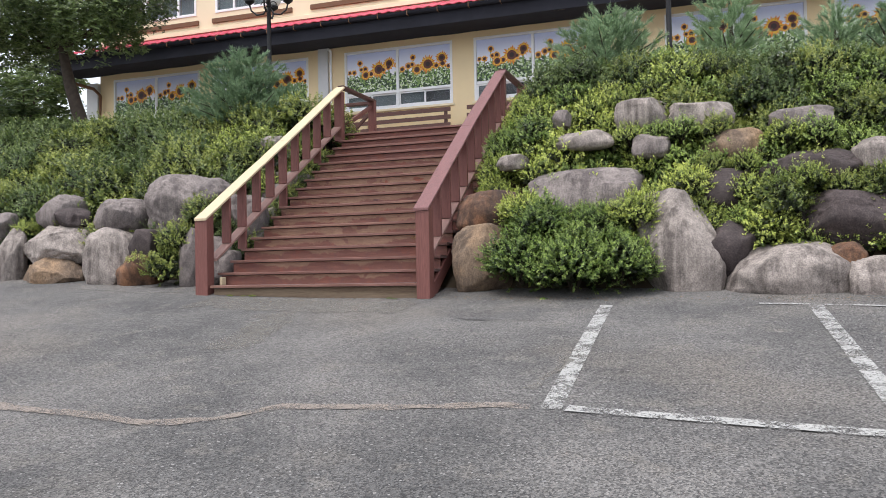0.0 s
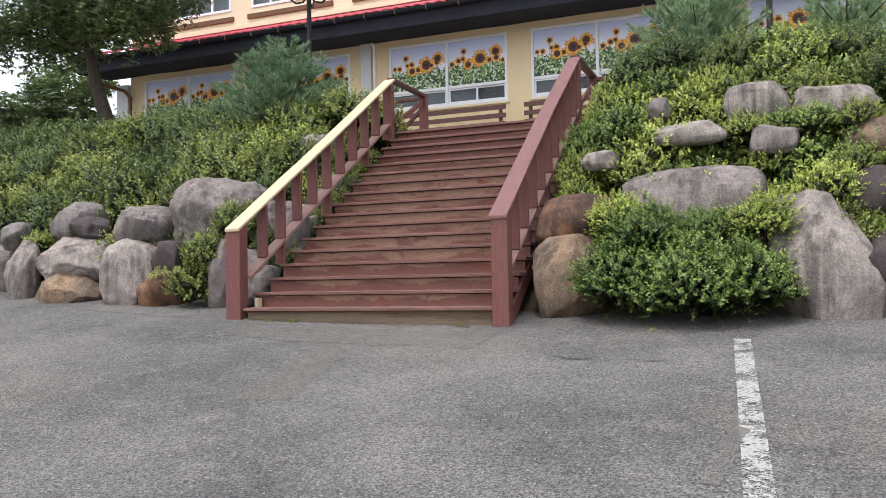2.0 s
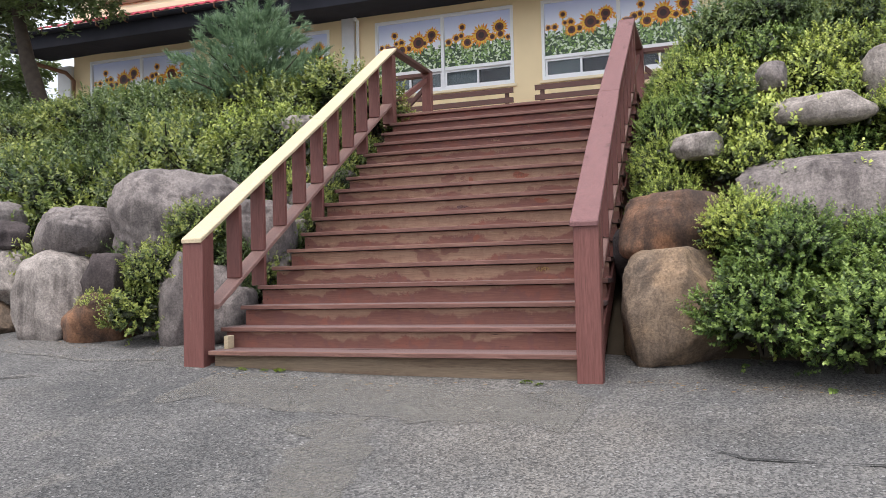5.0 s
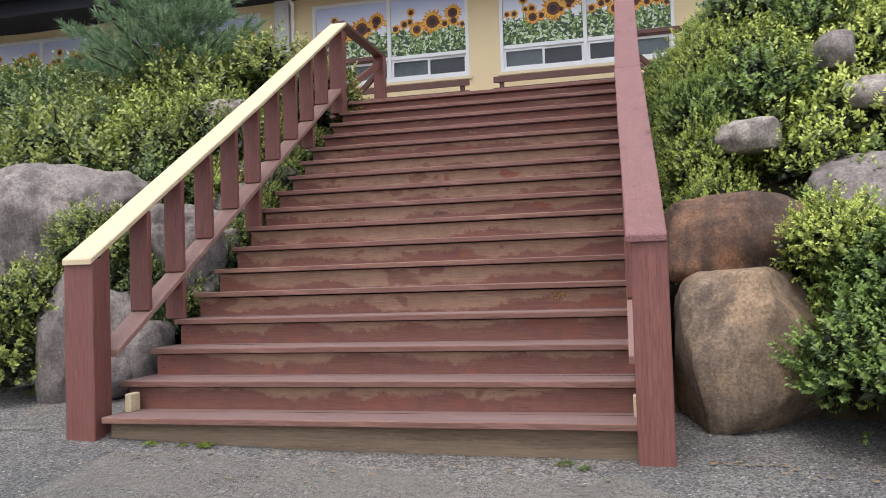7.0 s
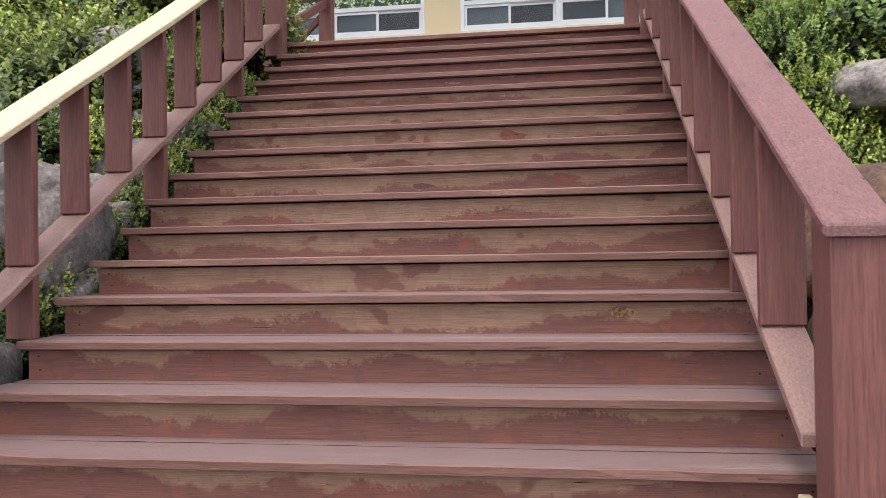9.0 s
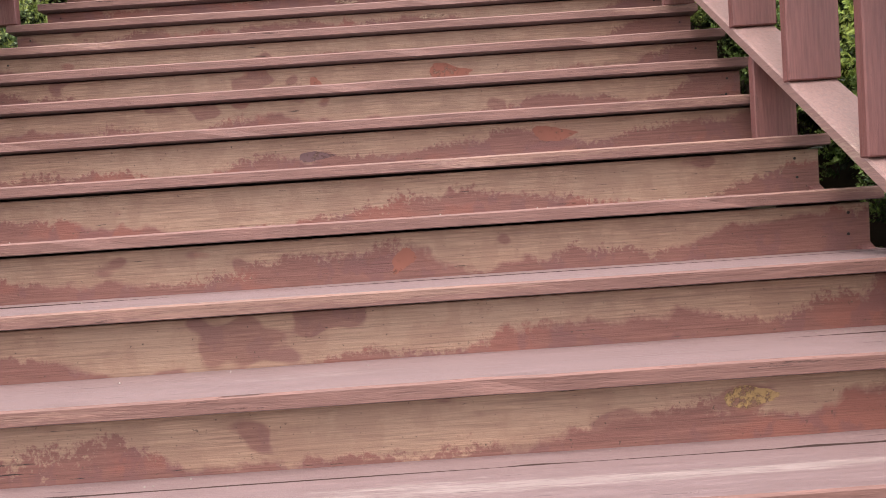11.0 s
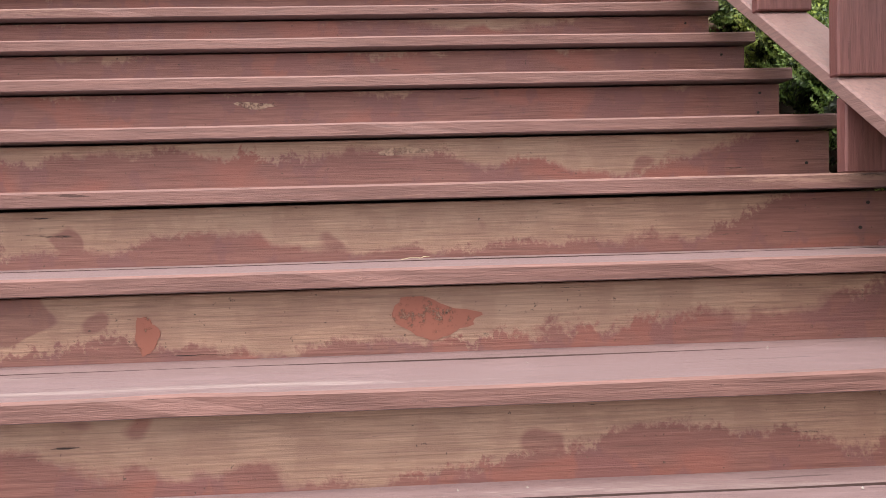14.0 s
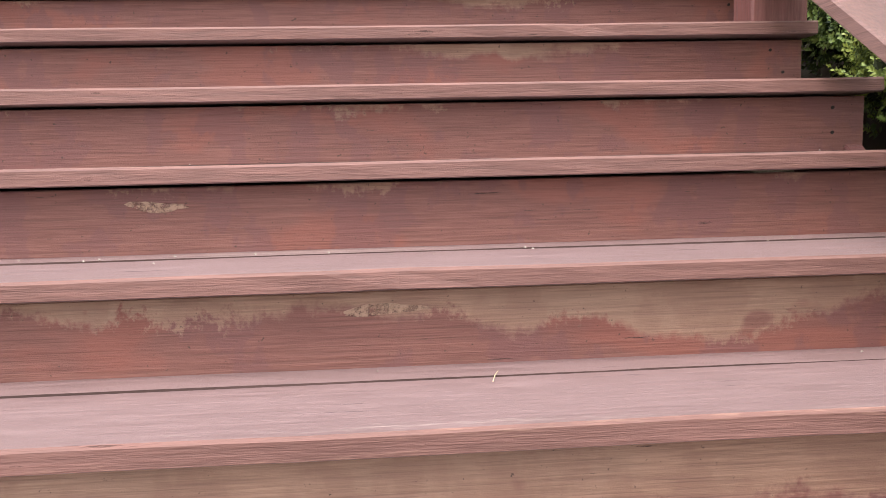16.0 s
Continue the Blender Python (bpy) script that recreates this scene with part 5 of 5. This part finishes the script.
# the clipped hedge along the crest
for x, z in ((-1.95, 3.05), (-1.6, 3.2), (-1.2, 3.25), (-0.65, 3.15), (-0.1, 3.1), (0.4, 3.15), (0.95, 2.95), (1.5, 3.05), (2.05, 3.0), (2.6, 2.95), (3.2, 2.95)):
    shrub("box", x, 12.2, z - 0.02 + 0.1 * math.sin(x * 2.3), 0.50)
    shrub("box", x + 0.25, 11.6, z - 0.3, 0.46)
    shrub("azalea", x + 0.1, 11.2, z - 0.62, 0.42)
for i in range(17):
    x = -16.0 + 0.57 * i
    shrub("box" if x < -10 else "azalea", x, 13.0 + 0.2 * (i % 2), 3.35 - (0.3 if x > -9.6 else 0) + 0.1 * noise.noise((x, 0, 0)), 0.55)


def pine(x, y, z, wide, high, seed, boughs=46):
    """A young pine: a leader, upswept boughs and bottle-brush tufts of thin needles along them."""
    thing = tagged(empty("pine_tree", (x, y, z)), "young pine tree with soft blue-green needles", "pine", "terrace pines")
    rnd = random.Random(seed)
    rng = np.random.RandomState(seed)
    part("trunk", tube([(0, 0, -0.3), (0.03, 0, high * 0.4), (0.0, 0.02, high * 0.95)], [0.06, 0.045, 0.012], 8), BARK, thing)
    tips = [(Vector((0, 0, high * f)), Vector((0, 0, 1))) for f in (0.82, 0.88, 0.94, 1.0)]
    for i in range(boughs):
        a, h = i * 2.4 + rnd.uniform(-0.4, 0.4), (i + 0.5) / boughs * 0.86
        r = wide * (1 - h) ** 0.62 * min(1.0, 0.72 + 1.2 * h) * rnd.uniform(0.62, 1.12)
        lift = rnd.uniform(0.12, 0.34)
        out = Vector((math.cos(a), math.sin(a), 0))
        p0, p1, p2 = Vector((0, 0, high * h)), out * r * 0.5 + Vector((0, 0, high * h + lift * 0.25)), out * r + Vector((0, 0, high * h + lift))
        if i < 24:
            part("branch", tube([p0, p1, p2], [0.02, 0.014, 0.006], 5), BARK, thing)
        n = max(3, int(r / 0.07))
        for k in range(n):
            f = 0.25 + 0.75 * (k + 1) / n
            p = p0.lerp(p2, f) + Vector((0, 0, -lift * 0.5 * f * (1 - f) * 2))
            side = Vector((-out.y, out.x, 0)) * rnd.uniform(-0.24, 0.24) * (1.2 - 0.5 * f)
            tips.append((p + side + Vector((0, 0, rnd.uniform(-0.04, 0.06))), (out * 0.8 + side * 3 + Vector((0, 0, 0.75))).normalized()))
    verts, faces = [], []
    for p, d in tips:
        o, ax = np.array(p), np.array(d)
        m = 54
        w = ax + rng.normal(size=(m, 3)) * 0.5
        w /= np.linalg.norm(w, axis=1)[:, None]
        s = np.cross(w, rng.normal(size=(m, 3)))
        s /= np.linalg.norm(s, axis=1)[:, None]
        q = o - ax * rng.uniform(0, 0.12, (m, 1))
        e = q + w * rng.uniform(0.07, 0.13, (m, 1))
        for t in range(m):
            k = len(verts)
            verts += [(q[t] - s[t] * 0.0055).tolist(), (q[t] + s[t] * 0.0055).tolist(), e[t].tolist()]
            faces.append((k, k + 1, k + 2))
    me = bpy.data.meshes.new("pine_foliage")
    me.from_pydata(verts, [], faces)
    me.materials.append(NEEDLE)
    ob = new("foliage", me)
    ob.parent = thing
    return thing


pine(-8.66, 12.9, 3.2, 1.55, 1.66, 1, 92)
pine(-1.50, 13.2, 3.66, 1.2, 1.15, 2, 70)
pine(0.52, 13.2, 3.4, 1.0, 1.75, 3, 60)
pine(2.1, 13.2, 3.1, 0.95, 1.4, 4, 46)
pine(2.9, 12.9, 3.3, 0.65, 1.0, 5, 26)


def broad_tree(x, y, z, trunk, crowns, seed, label, leaf=0.10, tips=1150):
    thing = tagged(empty("tree", (x, y, z)), label, "tree")
    part("trunk", tube([p for p, _ in trunk], [r for _, r in trunk], 10), BARK, thing, smooth=True)
    rnd = random.Random(seed)
    base = Vector(trunk[-2][0])
    for i, (cx, cy, cz, rx, rz) in enumerate(crowns):
        c = Vector((cx, cy, cz))
        m = base.lerp(c, 0.5) + Vector((0, 0, -0.15))
        part("limb", tube([base, m, c], [0.08, 0.05, 0.015], 6), BARK, thing)
        ob = new("foliage", leaves_mesh("foliage", seed * 10 + i, tips, 5, leaf, 1.4, [LEAF_DARK], (1.0, 0.6 if i % 2 else 0.9, 1.0), 0.4))
        ob.parent = thing
        ob.location, ob.scale = c, (rx, rx, rz)
    return thing


broad_tree(-14.25, 14.6, 3.2, [((0.05, 0, -0.3), 0.2), ((-0.15, 0, 0.8), 0.17), ((-0.55, 0, 1.9), 0.14), ((-0.8, 0, 2.9), 0.1), ((-0.7, 0, 3.6), 0.05)],
           [(-1.6, -0.2, 3.2, 1.2, 0.5), (-0.4, -0.3, 3.5, 1.4, 0.9), (0.7, -0.4, 3.2, 1.2, 0.8), (1.5, -0.2, 3.6, 0.9, 0.7), (-2.4, 0, 3.5, 1.5, 1.0), (-1.0, 0.2, 4.3, 1.7, 1.0)], 6, "dark leafy tree with a leaning trunk on the bank")
for i, (x, y, s) in enumerate(((-21.0, 19, 1.0), (-24.5, 22, 1.2), (-27.5, 19, 1.1), (-30, 26, 1.3), (-22.5, 26, 1.3))):
    broad_tree(x, y, 2.8, [((0, 0, -0.3), 0.22), ((0.1, 0, 1.2), 0.18), ((0, 0, 2.4 * s), 0.12), ((0, 0, 3.6 * s), 0.04)],
               [(-1.2, 0, 2.0 * s, 1.5, 0.7), (1.1, 0, 1.8 * s, 1.4, 0.7), (0, 0, 3.0 * s, 1.7, 0.9), (0.3, 0.4, 4.0 * s, 1.2, 0.8)], 20 + i, "dark tree beyond the bank", 0.18, 400)


# ---- small things at the foot of the stairs ----
MOSS = leaf_mat("moss", (0.06, 0.10, 0.01), (0.22, 0.30, 0.03))
for x, y, r in ((-6.05, 8.40, 0.04), (-5.72, 8.42, 0.05), (-5.85, 8.41, 0.03), (-3.70, 8.38, 0.04), (-3.60, 8.33, 0.03)):
    ob = new("weed", leaves_mesh("weed_leaves", int(-x * 100), 40, 5, 0.35, 1.0, [MOSS], (1, 0, 0.5), 0.4))
    ob.location, ob.scale = (x, y, ground_z(x, y) + 0.005), (r, r, r * 0.7)
    tagged(ob, "small green weed growing in the asphalt edge", "weed", "weeds at the stairs")
LITTER = plain("dry_leaf", (0.24, 0.15, 0.07), 0.9, grain=0.3)
bm = bmesh.new()
rnd = random.Random(9)
for i in range(420):
    side = rnd.random()
    x = rnd.uniform(-3.0, 2.2) if side < 0.55 else rnd.uniform(-11.5, -6.6) if side < 0.8 else rnd.uniform(-6.3, -3.4)
    y = (8.5 if x > -3.1 else 8.95 if x < -6.6 else 8.33) - abs(rnd.gauss(0, 0.14))
    s, a = rnd.uniform(0.008, 0.022), rnd.uniform(0, 6.28)
    z = ground_z(x, y) + 0.012
    bm.faces.new([bm.verts.new((x + s * math.cos(a + t), y + s * 0.5 * math.sin(a + t), z + 0.006 * rnd.random())) for t in (0, 1.6, 3.1, 4.7)])
tagged(part("leaf_litter", bm, LITTER), "scattered dry leaf litter along the foot of the bank", "leaf litter", kind="stuff")
GRIT = plain("pale_grit", (0.34, 0.30, 0.25), 0.9, grain=0.2)
bm = bmesh.new()
for i in range(260):
    k = rnd.randrange(1, 17)
    x, f = rnd.uniform(XL + 0.1, XR - 0.1), 0.30 - abs(rnd.gauss(0, 0.06))
    y, z, q = Y_FIRST + (k - 1) * GOING + max(0.03, f), Z_FIRST + (k - 1) * RISE + 0.001, rnd.uniform(0.0012, 0.0032)
    tip = bm.verts.new((x, y, z + q * 1.2))
    ring = [bm.verts.new((x + q * math.cos(t) * rnd.uniform(0.7, 1.3), y + q * math.sin(t), z)) for t in (0, 1.6, 3.1, 4.7)]
    for a, b in zip(ring, ring[1:] + ring[:1]):
        bm.faces.new((a, b, tip))
tagged(part("grit", bm, GRIT), "pale crumbs of grit and dry plant bits on the treads", "grit", kind="stuff")
STRAW = plain("dry_straw", (0.55, 0.45, 0.28), 0.8)
for x, k, f, a in ((-4.24, 12, 0.19, 1.2), (-4.42, 11, 0.20, 0.3), (-4.38, 11, 0.22, 1.0)):
    y, z = Y_FIRST + (k - 1) * GOING + f, Z_FIRST + (k - 1) * RISE + 0.005
    ob = part("straw", tube([(0, 0, 0), (0.02 * math.cos(a), 0.03 * math.sin(a), 0.003), (0.045 * math.cos(a), 0.06 * math.sin(a), 0.002)], [0.0008, 0.0008, 0.0005], 5), STRAW)
    ob.location = (x, y, z)
    tagged(ob, "dry straw lying on a wooden tread", "straw")
